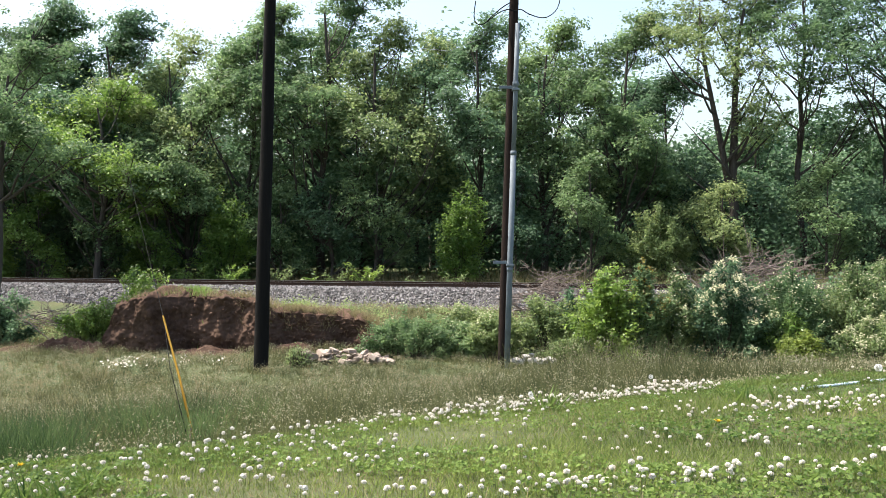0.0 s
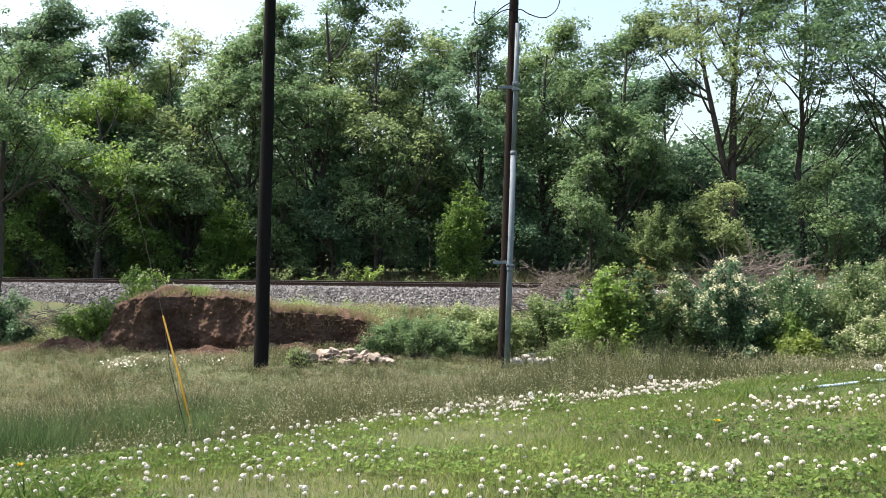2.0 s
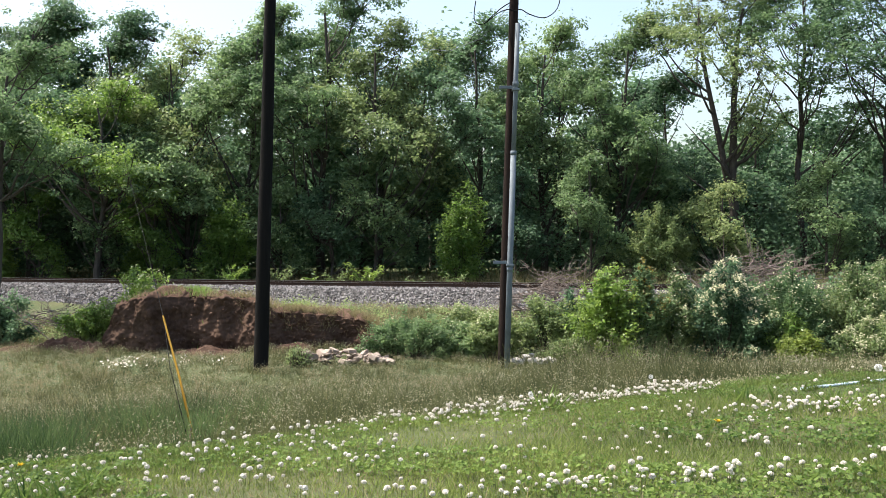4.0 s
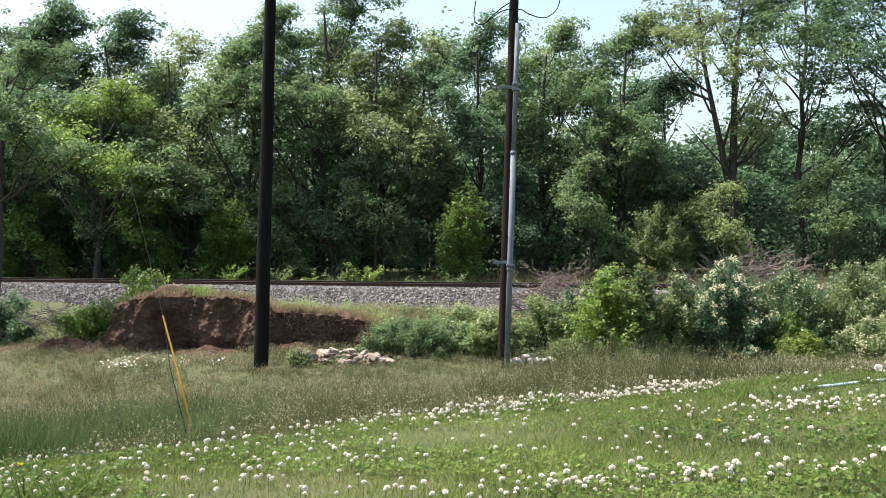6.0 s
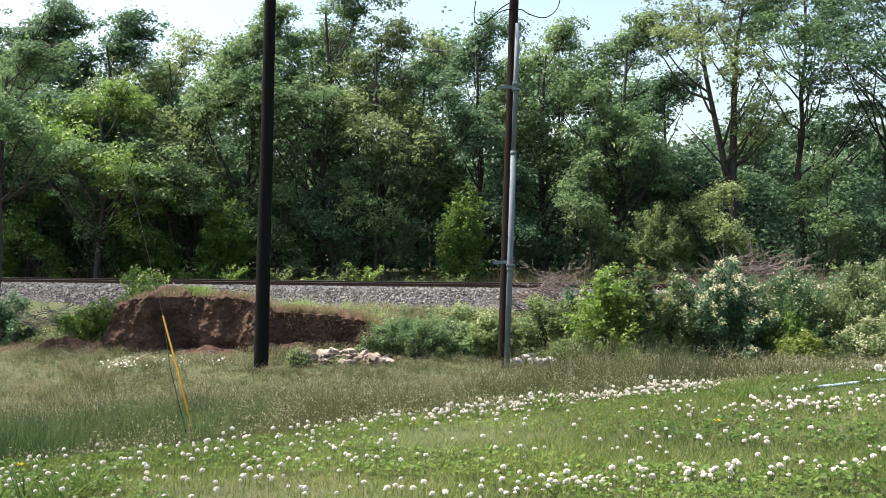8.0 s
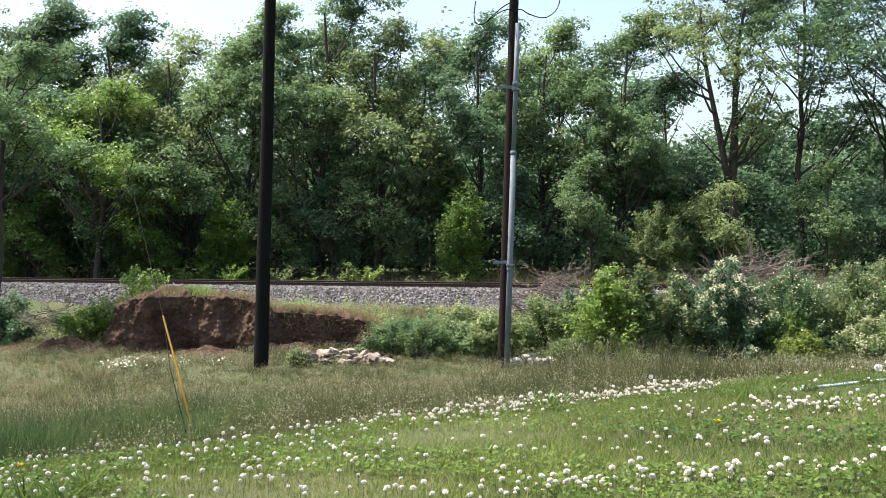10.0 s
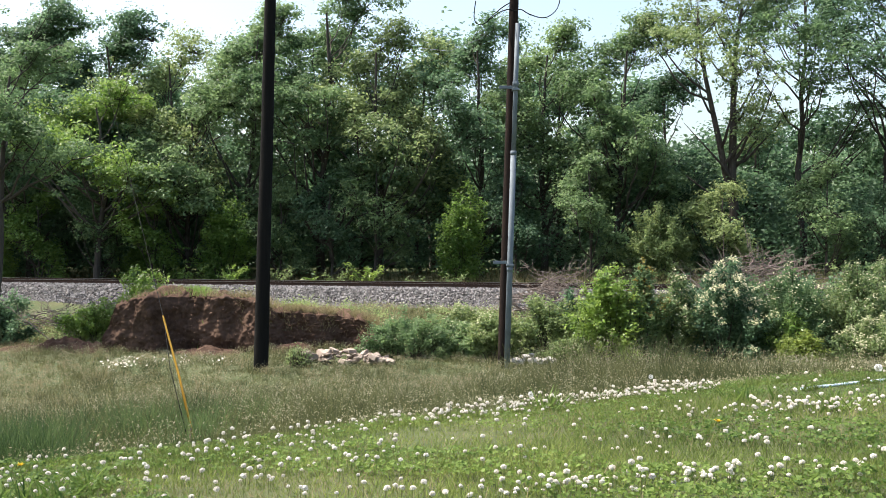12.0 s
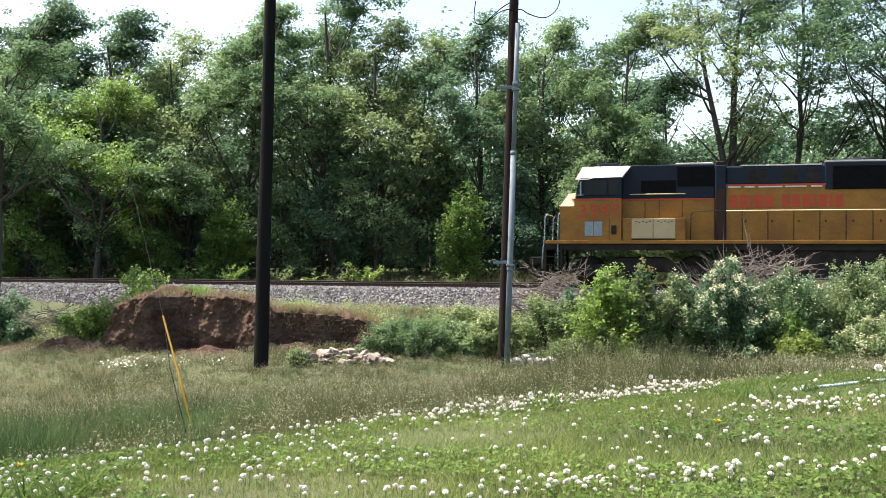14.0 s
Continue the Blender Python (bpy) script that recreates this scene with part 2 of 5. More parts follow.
def beyond(x, y):
    """Metres past the near rail, square to the track."""
    return (y + SLOPE * x - 34.5) / 1.025


def edge(x):
    """Where the mown lawn ends."""
    return 5.14 + 2.44 * np.tanh(x / 6)


def land(x, y):
    x, y = np.asarray(x, float), np.asarray(y, float)
    lawn = 2.492 + 0.48 * np.tanh(x / 8) - 0.06 * np.clip(y, -30, 30)
    w = np.clip((y - edge(x)) / 14, 0, 1)
    z = lawn * (1 - w) + 0.30 * w
    q = beyond(x, y)
    s = ease(-14, -9, q)
    z = z * (1 - s) + 0.30 * s
    z = z + 0.53 * ease(-8, -2, q) + 0.6 * ease(3.2, 9, q)
    wob = 0.05 * np.sin(x * 0.9 + 1.3 * np.sin(y * 0.6)) * np.cos(y * 0.7 + x * 0.2)
    return z + wob * ease(6, 10, y)


def along(s, q, z=0.0):
    """A place by metres along the track (towards +x) and past the near rail."""
    c, n = 1 / 1.025, SLOPE / 1.025
    return Vector((s * c + q * n, 34.5 - s * n + q * c , z))


def spaced(near, step, far, grow=1.25):
    v, s = [near], step
    while v[-1] < far:
        v.append(v[-1] + s)
        s *= grow
    return v


# ---- setting: ground, railway ----
def build_ground():
    gx = [-a for a in spaced(38, 1, 1800)][::-1] + list(np.arange(-37.6, 37.7, 0.8)) + spaced(38, 1, 1800)
    gy = [-a for a in spaced(2, 1, 1200)][::-1] + list(np.arange(-1.5, 58, 0.5)) + spaced(58, 1, 1800)
    X, Y = np.meshgrid(gx, gy)
    Z = land(X, Y)
    nx, ny = len(gx), len(gy)
    i, j = np.meshgrid(np.arange(ny - 1), np.arange(nx - 1), indexing="ij")
    a = i * nx + j
    f = np.stack([a, a + 1, a + nx + 1, a + nx], -1).reshape(-1, 4)
    g = arrays("ground", np.stack([X, Y, Z], -1).reshape(-1, 3), f, "soil", smooth=True)
    tagged(g, "uneven green ground sloping down to the railway", "ground", kind="structure")


def build_track():
    rng = np.random.default_rng(5)
    # ballast bed, lofted along the track
    prof = [(-3.1, 0.70), (-2.0, 0.90), (-1.05, 1.37), (-0.6, 1.43), (0.72, 1.43), (2.0, 1.43), (2.5, 1.37), (3.6, 0.85), (4.6, 0.65)]
    ss = np.arange(-60, 171, 0.7)
    v = []
    for s in ss:
        for q, z in prof:
            p = along(s, q + 0.02 * math.sin(s * 1.7 + z * 9), z - 0.02 + 0.008 * math.sin(s * 2.3 + q * 5))
            v.append(p[:])
    k = len(prof)
    i, j = np.meshgrid(np.arange(len(ss) - 1), np.arange(k - 1), indexing="ij")
    a = i * k + j
    f = np.stack([a, a + k, a + k + 1, a + 1], -1).reshape(-1, 4)
    bed = arrays("ballast_bed", v, f, "ballast", smooth=True)
    tagged(bed, "bed of pale grey crushed stone under the track", "ballast", kind="structure")
    # loose stones on the near shoulder
    n = 17000
    s, q = rng.uniform(-24, 9, n), rng.uniform(-2.5, -0.1, n)
    z = np.interp(q, [p[0] for p in prof], [p[1] for p in prof])
    c = np.stack([s / 1.025 + q * SLOPE / 1.025, 34.5 - s * SLOPE / 1.025 + q / 1.025, z + 0.01], 1)
    oct_v = np.array([[1, 0, 0], [-1, 0, 0], [0, 1, 0], [0, -1, 0], [0, 0, 1], [0, 0, -1.0]])
    oct_f = np.array([[0, 2, 4], [2, 1, 4], [1, 3, 4], [3, 0, 4], [2, 0, 5], [1, 2, 5], [3, 1, 5], [0, 3, 5]])
    sv = oct_v[None] * rng.uniform(0.022, 0.06, (n, 1, 1)) * rng.uniform(0.6, 1.3, (n, 6, 1)) + rng.normal(0, 0.006, (n, 6, 3)) + c[:, None]
    sf = (np.arange(n)[:, None, None] * 6 + oct_f[None]).reshape(-1, 3)
    st = arrays("ballast_stones", sv.reshape(-1, 3), sf, "stone")
    tagged(st, "loose angular pale grey ballast stones", "stones", kind="stuff")
    # rails with head, web and foot
    outline = [(-0.07, 0), (0.07, 0), (0.07, 0.012), (0.012, 0.03), (0.012, 0.128), (0.036, 0.14), (0.036, 0.166), (-0.036, 0.166), (-0.036, 0.14), (-0.012, 0.128), (-0.012, 0.03), (-0.07, 0.012)]
    for q in (0.0, 1.435):
        bm = bmesh.new()
        ends = [[bm.verts.new(along(s, q + oq, RAIL - 0.17 + oz)) for oq, oz in outline] for s in (-60, 170)]
        for i in range(len(outline)):
            bm.faces.new((ends[0][i], ends[1][i], ends[1][(i + 1) % 12], ends[0][(i + 1) % 12]))
        bm.faces.new(ends[0])
        bm.faces.new(ends[1][::-1])
        bmesh.ops.recalc_face_normals(bm, faces=bm.faces)
        r = part("rail", bm, "rail")
        tagged(r, "brown rusty steel rail on timber sleepers", "rail", "rails", "structure")
        bm = bmesh.new()
        qs = [along(s, q + o, RAIL - 0.004 + h) for s in (-60, 170) for o, h in ((-0.03, 0.0), (-0.03, 0.005), (0.03, 0.005), (0.03, 0.0))]
        vs = [bm.verts.new(p) for p in qs]
        for i in range(3):
            bm.faces.new((vs[i], vs[i + 4], vs[i + 5], vs[i + 1]))
        part("rail_head", bm, "railtop", r, "worn shiny running surface")


def build_ties():
    bm = box(bmesh.new(), -0.115, 0.115, -1.3, 1.3, -0.18, 0.0, 0.012)
    first = part("sleeper", bm, "tie")
    track = thing("sleepers", 0, 0, RAIL - 0.17, "weathered dark timber sleepers under the rails", "sleepers", kind="structure")
    rng = random.Random(8)
    for i in range(130):
        s = -34 + i * 0.5
        ob = first if i == 0 else new("sleeper", first.data)
        ob.parent = track
        p = along(s + rng.uniform(-0.03, 0.03), 0.717 + rng.uniform(-0.04, 0.04), rng.uniform(-0.012, 0.0) - 0.002)
        ob.matrix_basis = pose(p.x, p.y, p.z, 0, 0, math.degrees(-math.atan(SLOPE)) + rng.uniform(-1.5, 1.5))


# ---- trees ----
SWAY = []


def clumps(rng, centres, radii, n, size, ratio=0.6, flat=0.78):
    """Arrays of leaves on the upper shells of foliage clumps, faces turned out and up."""
    w = radii ** 2
    pick = rng.choice(len(centres), n, p=w / w.sum())
    d = rng.normal(size=(n, 3))
    d[:, 2] = np.where(d[:, 2] < -0.35, -d[:, 2], d[:, 2])
    d /= np.linalg.norm(d, axis=1, keepdims=True)
    loose = rng.uniform(0, 1, n) < 0.3
    rho = radii[pick] * np.where(loose, np.abs(rng.normal(0.9, 0.55, n)), 0.4 + 0.62 * rng.uniform(0, 1, n) ** 0.6)
    c = centres[pick] + d * rho[:, None] * [1, 1, flat]
    nor = d * 0.7 + rng.normal(0, 0.45, (n, 3)) + [0, 0, 0.55]
    nor /= np.linalg.norm(nor, axis=1, keepdims=True)
    t = np.cross(nor, rng.normal(size=(n, 3)))
    t /= np.linalg.norm(t, axis=1, keepdims=True) + 1e-9
    b = np.cross(nor, t)
    s = size * rng.uniform(0.6, 1.4, (n, 1))
    v = np.stack([c - t * s * 0.5, c + b * s * 0.5 * ratio + nor * s * 0.08, c + t * s * 0.5, c - b * s * 0.5 * ratio + nor * s * 0.08], 1)
    return v.reshape(-1, 3), np.arange(4 * n).reshape(-1, 4)


def tree(x, y, h, r, material, seed, n_leaf=14000, trunk=0.16, low=0.16, limbs=20, size=0.162, tight=0.27, label="", name="tree", sway=1.0, lean=(0.0, 0.0), fork=False, top=0.60):
    """A tapered trunk, ascending limbs, and a lobed crown of leaf clumps; top is where the crown is widest."""
    rng = np.random.default_rng(seed)
    z = float(land(x, y)) - 0.05
    t = thing(name, x, y, z, label or "leafy green broadleaf tree in the wood behind the railway", "tree", "trees beyond the railway")
    k = 9
    hh = np.linspace(0, h * 0.88, k)
    bend = np.cumsum(rng.normal(0, 0.11, (k, 2)), 0) * (h / 13) + np.outer(np.linspace(0, 1, k) ** 1.5, lean)
    bend[0] = 0
    spine = np.stack([bend[:, 0], bend[:, 1], hh], 1)
    rad = trunk * (1 - hh / h) ** 0.8 + 0.012
    rad[0] *= 1.25
    trunks = [(spine, rad)]
    if fork:
        f = spine.copy()
        f[3:, 0] -= np.linspace(0.25, r * 0.8, k - 3)
        trunks.append((f[2:], rad[2:] * 0.8))
    count = limbs * 7
    lobe, skew = rng.uniform(0, 6.28), rng.uniform(0, 6.28)
    mains, twigs, centres, radii, hold = [], [], [], [], []
    for i in range(count):
        main = i < limbs
        line = trunks[i % len(trunks)][0]
        v = ((i * 0.618 + rng.uniform(0, 0.15)) % 1.0) ** 0.72
        a = i * 2.4 + rng.uniform(-0.6, 0.6)
        body = max(0.2, 1 - abs((v - top) / (1.03 - top if v > top else top + 0.25)) ** 2.8) ** 0.55
        body *= 1 + 0.22 * math.sin(3 * a + lobe) + 0.16 * math.sin(5 * v * 3.1 + skew + a)
        rho = r * body * math.sqrt(rng.uniform(0.10 if not main else 0.45, 1.0))
        zc = h * (low + (1.0 - low) * v) * rng.uniform(0.96, 1.02)
        ax = [np.interp(zc, line[:, 2], line[:, c]) for c in (0, 1)]
        end = np.array([ax[0] + math.cos(a) * rho, ax[1] + math.sin(a) * rho, zc])
        if main or not hold:
            z0 = max(h * low * 0.85, zc - rho * rng.uniform(0.7, 1.5) - 0.3)
            z0 = min(z0, h * 0.85)
            p0 = np.array([np.interp(z0, line[:, 2], line[:, c]) for c in range(3)])
            m = np.linspace(0, 1, 6)[:, None]
            knee = p0 + (end - p0) * [0.62, 0.62, 0.38]
            pts = (1 - m) ** 2 * p0 + 2 * m * (1 - m) * knee + m ** 2 * end + np.cumsum(rng.normal(0, 0.035 * max(rho, 0.4), (6, 3)), 0) * (m > 0)
            r0 = max(0.02, trunk * 0.5 * (1 - z0 / h) + 0.012)
            mains.append((pts, np.linspace(r0, 0.012, 6)))
            hold += [p for p in pts[2:]]
        else:
            hp = np.array(hold)
            gap = np.linalg.norm(hp - end, axis=1) + 2.0 * np.clip(hp[:, 2] - end[2] + 0.15, 0, 9)
            p0 = hp[int(np.argmin(gap))]
            twigs.append((np.stack([p0, (p0 + end) / 2 + rng.normal(0, 0.08, 3), end]), np.array([0.022, 0.014, 0.006])))
        centres.append(end)
        radii.append(tight * 2.0 * rng.uniform(0.5, 1.5))
        if rng.uniform() < 0.5:
            centres.append(end + rng.normal(0, tight * 1.6, 3))
            radii.append(tight * rng.uniform(0.7, 1.4))
    centres.append(spine[-1])
    radii.append(tight * 1.4)
    v, f = tubes(trunks, 9)
    arrays("trunk", v, f, "bark", t, True)
    if sway:
        for one in mains:
            v, f = tubes([one], 5)
            arrays("limb", v, f, "bark", t, True)
        v, f = tubes(twigs, 4)
    else:
        v, f = tubes(mains + twigs, 4)
    tagged(arrays("branchwork", v, f, "bark", t, True), "thin dark branches", kind="stuff")
    v, f = clumps(rng, np.array(centres), np.array(radii), n_leaf, size)
    tagged(arrays("crown", v, f, material, t), "crown of many small leaves")
    if sway:
        SWAY.append((t, sway, seed))
    return t


def bare_limbs(t):
    for pts in ([(0, 0, 2.5), (-0.6, -0.3, 3.25), (-1.4, -0.4, 3.6), (-2.2, -0.4, 3.7), (-3.0, -0.4, 3.95)], [(-0.6, -0.3, 3.25), (-1.2, -0.3, 4.1), (-2.0, -0.3, 4.7), (-2.5, -0.3, 5.1)], [(0, 0, 4.6), (-0.7, -0.2, 5.6), (-1.6, -0.2, 6.6), (-2.5, -0.2, 7.6)]):
        part("limb", rod(bmesh.new(), pts, [0.085 * (1 - 0.88 * i / (len(pts) - 1)) for i in range(len(pts))], 8), "bark", t, "bare dark limb")


def build_woods():
    rows = [
        # x, y, height, radius, leaf, leaves, low, trunk, label
        (-25.2, 46.5, 14.0, 3.6, "leaf_a", 24000, 0.12, 0.20),
        (-21.0, 46.0, 14.6, 3.0, "leaf_b", 24000, 0.14, 0.18),
        (-17.4, 46.4, 13.4, 2.6, "leaf_b", 20000, 0.14, 0.17),
        (-14.2, 46.8, 12.4, 2.4, "leaf_d", 7000, 0.25, 0.12),
        (-12.6, 44.6, 9.6, 2.6, "leaf_a", 15000, 0.12, 0.14),
        (-10.0, 46.0, 14.2, 2.0, "leaf_a", 11000, 0.2, 0.15),
        (-6.2, 46.2, 15.2, 3.6, "leaf_a", 22000, 0.12, 0.20),
        (-3.4, 45.4, 12.8, 2.5, "leaf_d", 9000, 0.14, 0.18),
        (-1.2, 46.6, 12.2, 1.6, "leaf_d", 6000, 0.25, 0.11),
        (1.9, 45.4, 12.8, 1.9, "leaf_b", 11000, 0.16, 0.15),
        (5.1, 45.6, 13.0, 2.4, "leaf_a", 14000, 0.14, 0.17),
        (8.6, 45.2, 12.9, 2.5, "leaf_a", 15000, 0.14, 0.17),
        (11.6, 47.4, 10.4, 2.3, "leaf_b", 11000, 0.14, 0.14),
        (17.6, 44.5, 16.4, 2.9, "leaf_a", 11000, 0.30, 0.17),
        (20.8, 43.4, 16.2, 3.0, "leaf_b", 13000, 0.26, 0.20),
        (24.4, 42.5, 15.4, 3.2, "leaf_a", 14000, 0.2, 0.2),
    ]
    for i, (x, y, h, r, m, n, low, tr) in enumerate(rows):
        lab = {"leaf_a": "tall mid-green broadleaf tree behind the railway", "leaf_b": "tall dark green leafy tree behind the railway", "leaf_d": "thin grey-green tree with sparse leaves behind the railway"}[m]
        tree(x, y, h, r * (1.32 if x < 12 else 1.15), m, 20 + i, int(n * (1.6 if x < 12 else 1.45)), tr, low, limbs=int(16 + r * 5), label=lab)
    forked = tree(14.2, 44.0, 15.0, 2.7, "leaf_d", 51, 12000, 0.27, 0.40, 20, label="dark forked tree with sparse leaves behind the railway", fork=True, lean=(0.5, 0))
    bare_limbs(forked)
    # second rank, deeper in the wood
    for i in range(13):
        x = -36 + i * 5.9
        tree(x, 55 + 2.2 * math.sin(i * 2.1), (13.0 if x < 0 else 11.6 if x < 17 else 8.8) + 1.0 * math.sin(i * 1.3), 3.4, "leaf_b", 80 + i, 6500, 0.17, 0.1, 18, 0.33, 0.6, label="dark green tree deep in the wood", sway=0)
    for i in range(12):
        x = -32 + i * 5.5
        tree(x, 50.5 + 1.2 * math.sin(i * 1.7), (9.8 if x < 12 else 7.4) + 1.0 * math.sin(i * 2.9), 2.8, "leaf_b", 140 + i, 6000, 0.15, 0.08, 18, 0.29, 0.5, label="dark green tree inside the wood", sway=0)
    # near tree in front of the railway
    tree(-13.1, 26.4, 9.0, 2.3, "leaf_a", 120, 20000, 0.12, 0.54, 14, 0.095, 0.2, label="young leafy tree with a slim trunk beside the railway", lean=(0.2, 0.3))
    tree(-16.2, 42.4, 9.8, 3.3, "leaf_c", 121, 17000, 0.15, 0.34, 24, 0.15, 0.27, label="sunlit yellow-green tree at the edge of the wood")
    # young sunlit trees along the wood's edge
    for i, (x, y, h, r, m) in enumerate(((-13.6, 42.6, 4.8, 1.3, "leaf_c"), (-16.6, 43.4, 5.8, 1.5, "leaf_a"), (-19.6, 43.8, 4.6, 1.4, "leaf_c"), (-7.8, 43.2, 4.4, 1.3, "leaf_a"), (-3.2, 43.0, 6.4, 1.7, "leaf_a"), (-5.4, 43.4, 5.2, 1.4, "leaf_b"), (3.4, 42.6, 5.0, 1.3, "leaf_b"), (6.8, 42.0, 5.8, 1.5, "leaf_a"), (12.8, 41.4, 4.4, 1.4, "leaf_d"), (17.2, 40.8, 5.2, 1.4, "leaf_a"), (20.0, 40.2, 4.2, 1.4, "leaf_b"), (-23.4, 44.4, 5.4, 1.6, "leaf_a"))):
        tree(x, y, h, r, m, 160 + i, 7000, 0.06, 0.08, 15, 0.13, 0.22, label="young leafy tree at the sunny edge of the wood", name="young_tree", sway=1.0)
    # undergrowth
    rng = np.random.default_rng(3)
    nc = 900
    cx, cy = rng.uniform(-34, 34, nc), rng.uniform(43.5, 50, nc)
    cy = cy - 0.12 * cx
    ch = rng.uniform(0.2, 1.0, nc) ** 1.3 * (1.0 + 3.6 * ease(41, 47, cy + 0.12 * cx))
    pick = rng.integers(0, nc, 60000)
    c = np.stack([cx[pick], cy[pick], land(cx[pick], cy[pick]) + ch[pick]], 1) + rng.normal(0, 0.45, (60000, 3)) * [1, 1, 0.8]
    v, f = leaves(rng, c, 0.2)
    tagged(arrays("undergrowth", v, f, "leaf_b"), "dense dark green undergrowth below the trees", "undergrowth", kind="stuff")
    nc = 700
    cx, cy = rng.uniform(-60, 60, nc), rng.uniform(62, 70, nc)
    ch = rng.uniform(0, 7.0, nc)
    pick = rng.integers(0, nc, 50000)
    c = np.stack([cx[pick], cy[pick], land(cx[pick], cy[pick]) + ch[pick]], 1) + rng.normal(0, 0.9, (50000, 3))
    v, f = leaves(rng, c, 0.9)
    tagged(arrays("far_woods", v, f, "leaf_b"), "far dark wall of woodland foliage", "woods", kind="stuff")


# ---- shrubs ----
def shrub(name, x, y, w, d, h, material, seed, n=6000, size=0.10, label="", blossom=0, stems=14, lumps=32, group="shrubs by the railway", second="blossom"):
    """Arching shoots from one base, leaves along their outer half, over a darker leafy heart."""
    rng = np.random.default_rng(seed)
    z = float(land(x, y)) - 0.04
    t = thing(name, x, y, z, label, "shrub", group)
    paths, tips, spots, way = [], [], [], []
    shoots = int(lumps * 2.2 * max(1.0, math.sqrt(w * d * h / 2.5)))
    n = int(n * 1.1)
    each = max(4, int(n * 0.78 / shoots))
    ph = rng.uniform(0, 6.28)
    for i in range(shoots):
        a, rr = rng.uniform(0, 2 * np.pi), rng.uniform(0, 1) ** 0.45
        swell = (1 + 0.16 * math.sin(3 * a + ph) + 0.12 * math.sin(7 * a + 2 * ph)) * rng.uniform(0.78, 1.08)
        top = h * (1 - 0.5 * rr ** 3) * rng.uniform(0.74, 1.08) * (1 + 0.10 * math.sin(2 * a + ph))
        if i % 3 == 0:                            # low side shoots
            rr, top = rng.uniform(0.8, 1.05), h * rng.uniform(0.1, 0.62)
        tip = np.array([math.cos(a) * rr * w * 0.58 * swell, math.sin(a) * rr * d * 0.58 * swell, max(0.05, top)])
        foot = tip * [0.3, 0.3, 0] + rng.normal(0, 0.05, 3) * [1, 1, 0]
        knee = np.array([tip[0] * 0.62, tip[1] * 0.62, tip[2] * rng.uniform(0.85, 1.12)]) + rng.normal(0, 0.05, 3)
        m = np.linspace(0, 1, 5)[:, None]
        pts = (1 - m) ** 2 * foot + 2 * m * (1 - m) * knee + m ** 2 * tip
        if i < stems * 2:
            paths.append((pts, np.linspace(0.016, 0.004, 5)))
        u = (0.38 + 0.62 * rng.uniform(0, 1, each) ** 0.75)[:, None]
        spots.append((1 - u) ** 2 * foot + 2 * u * (1 - u) * knee + u ** 2 * tip + rng.normal(0, 0.045 + 0.012 * h, (each, 3)))
        tips.append(tip)
        way.append(tip - knee)
    tips = np.array(tips)
    v, f = tubes(paths, 4)
    tagged(arrays("woody_base", v, f, "bark", t, True), "thin woody stems", kind="stuff")
    heart = tips[rng.integers(0, len(tips), n - each * shoots if n > each * shoots else 50)]
    heart = heart * rng.uniform(0.35, 0.85, (len(heart), 1)) + rng.normal(0, 0.06, heart.shape)
    c = np.concatenate(spots + [heart])
    c[:, 2] = np.abs(c[:, 2] - 0.02) + 0.02
    v, f = leaves(rng, c, size, 0.55)
    arrays("foliage", v, f, material, t)
    if blossom:
        score = tips[:, 2] / h - 0.35 * tips[:, 1] / d + rng.uniform(0, 0.5, len(tips))
        best = np.argsort(-score)[: max(6, int(len(tips) * 0.6))]
        pick = best[rng.integers(0, len(best), blossom)]
        back = rng.uniform(-0.08, 0.55, (blossom, 1)) * np.array(way)[pick]
        c = tips[pick] - back + rng.normal(0, 0.04, (blossom, 3)) + [0, -0.02, 0.06]
        v, f = leaves(rng, c, size * 0.6, 0.8, 0.9)
        tagged(arrays("blossom", v, f, second, t), "sprays of small cream blossom" if second == "blossom" else "fresh shoots")
    return t


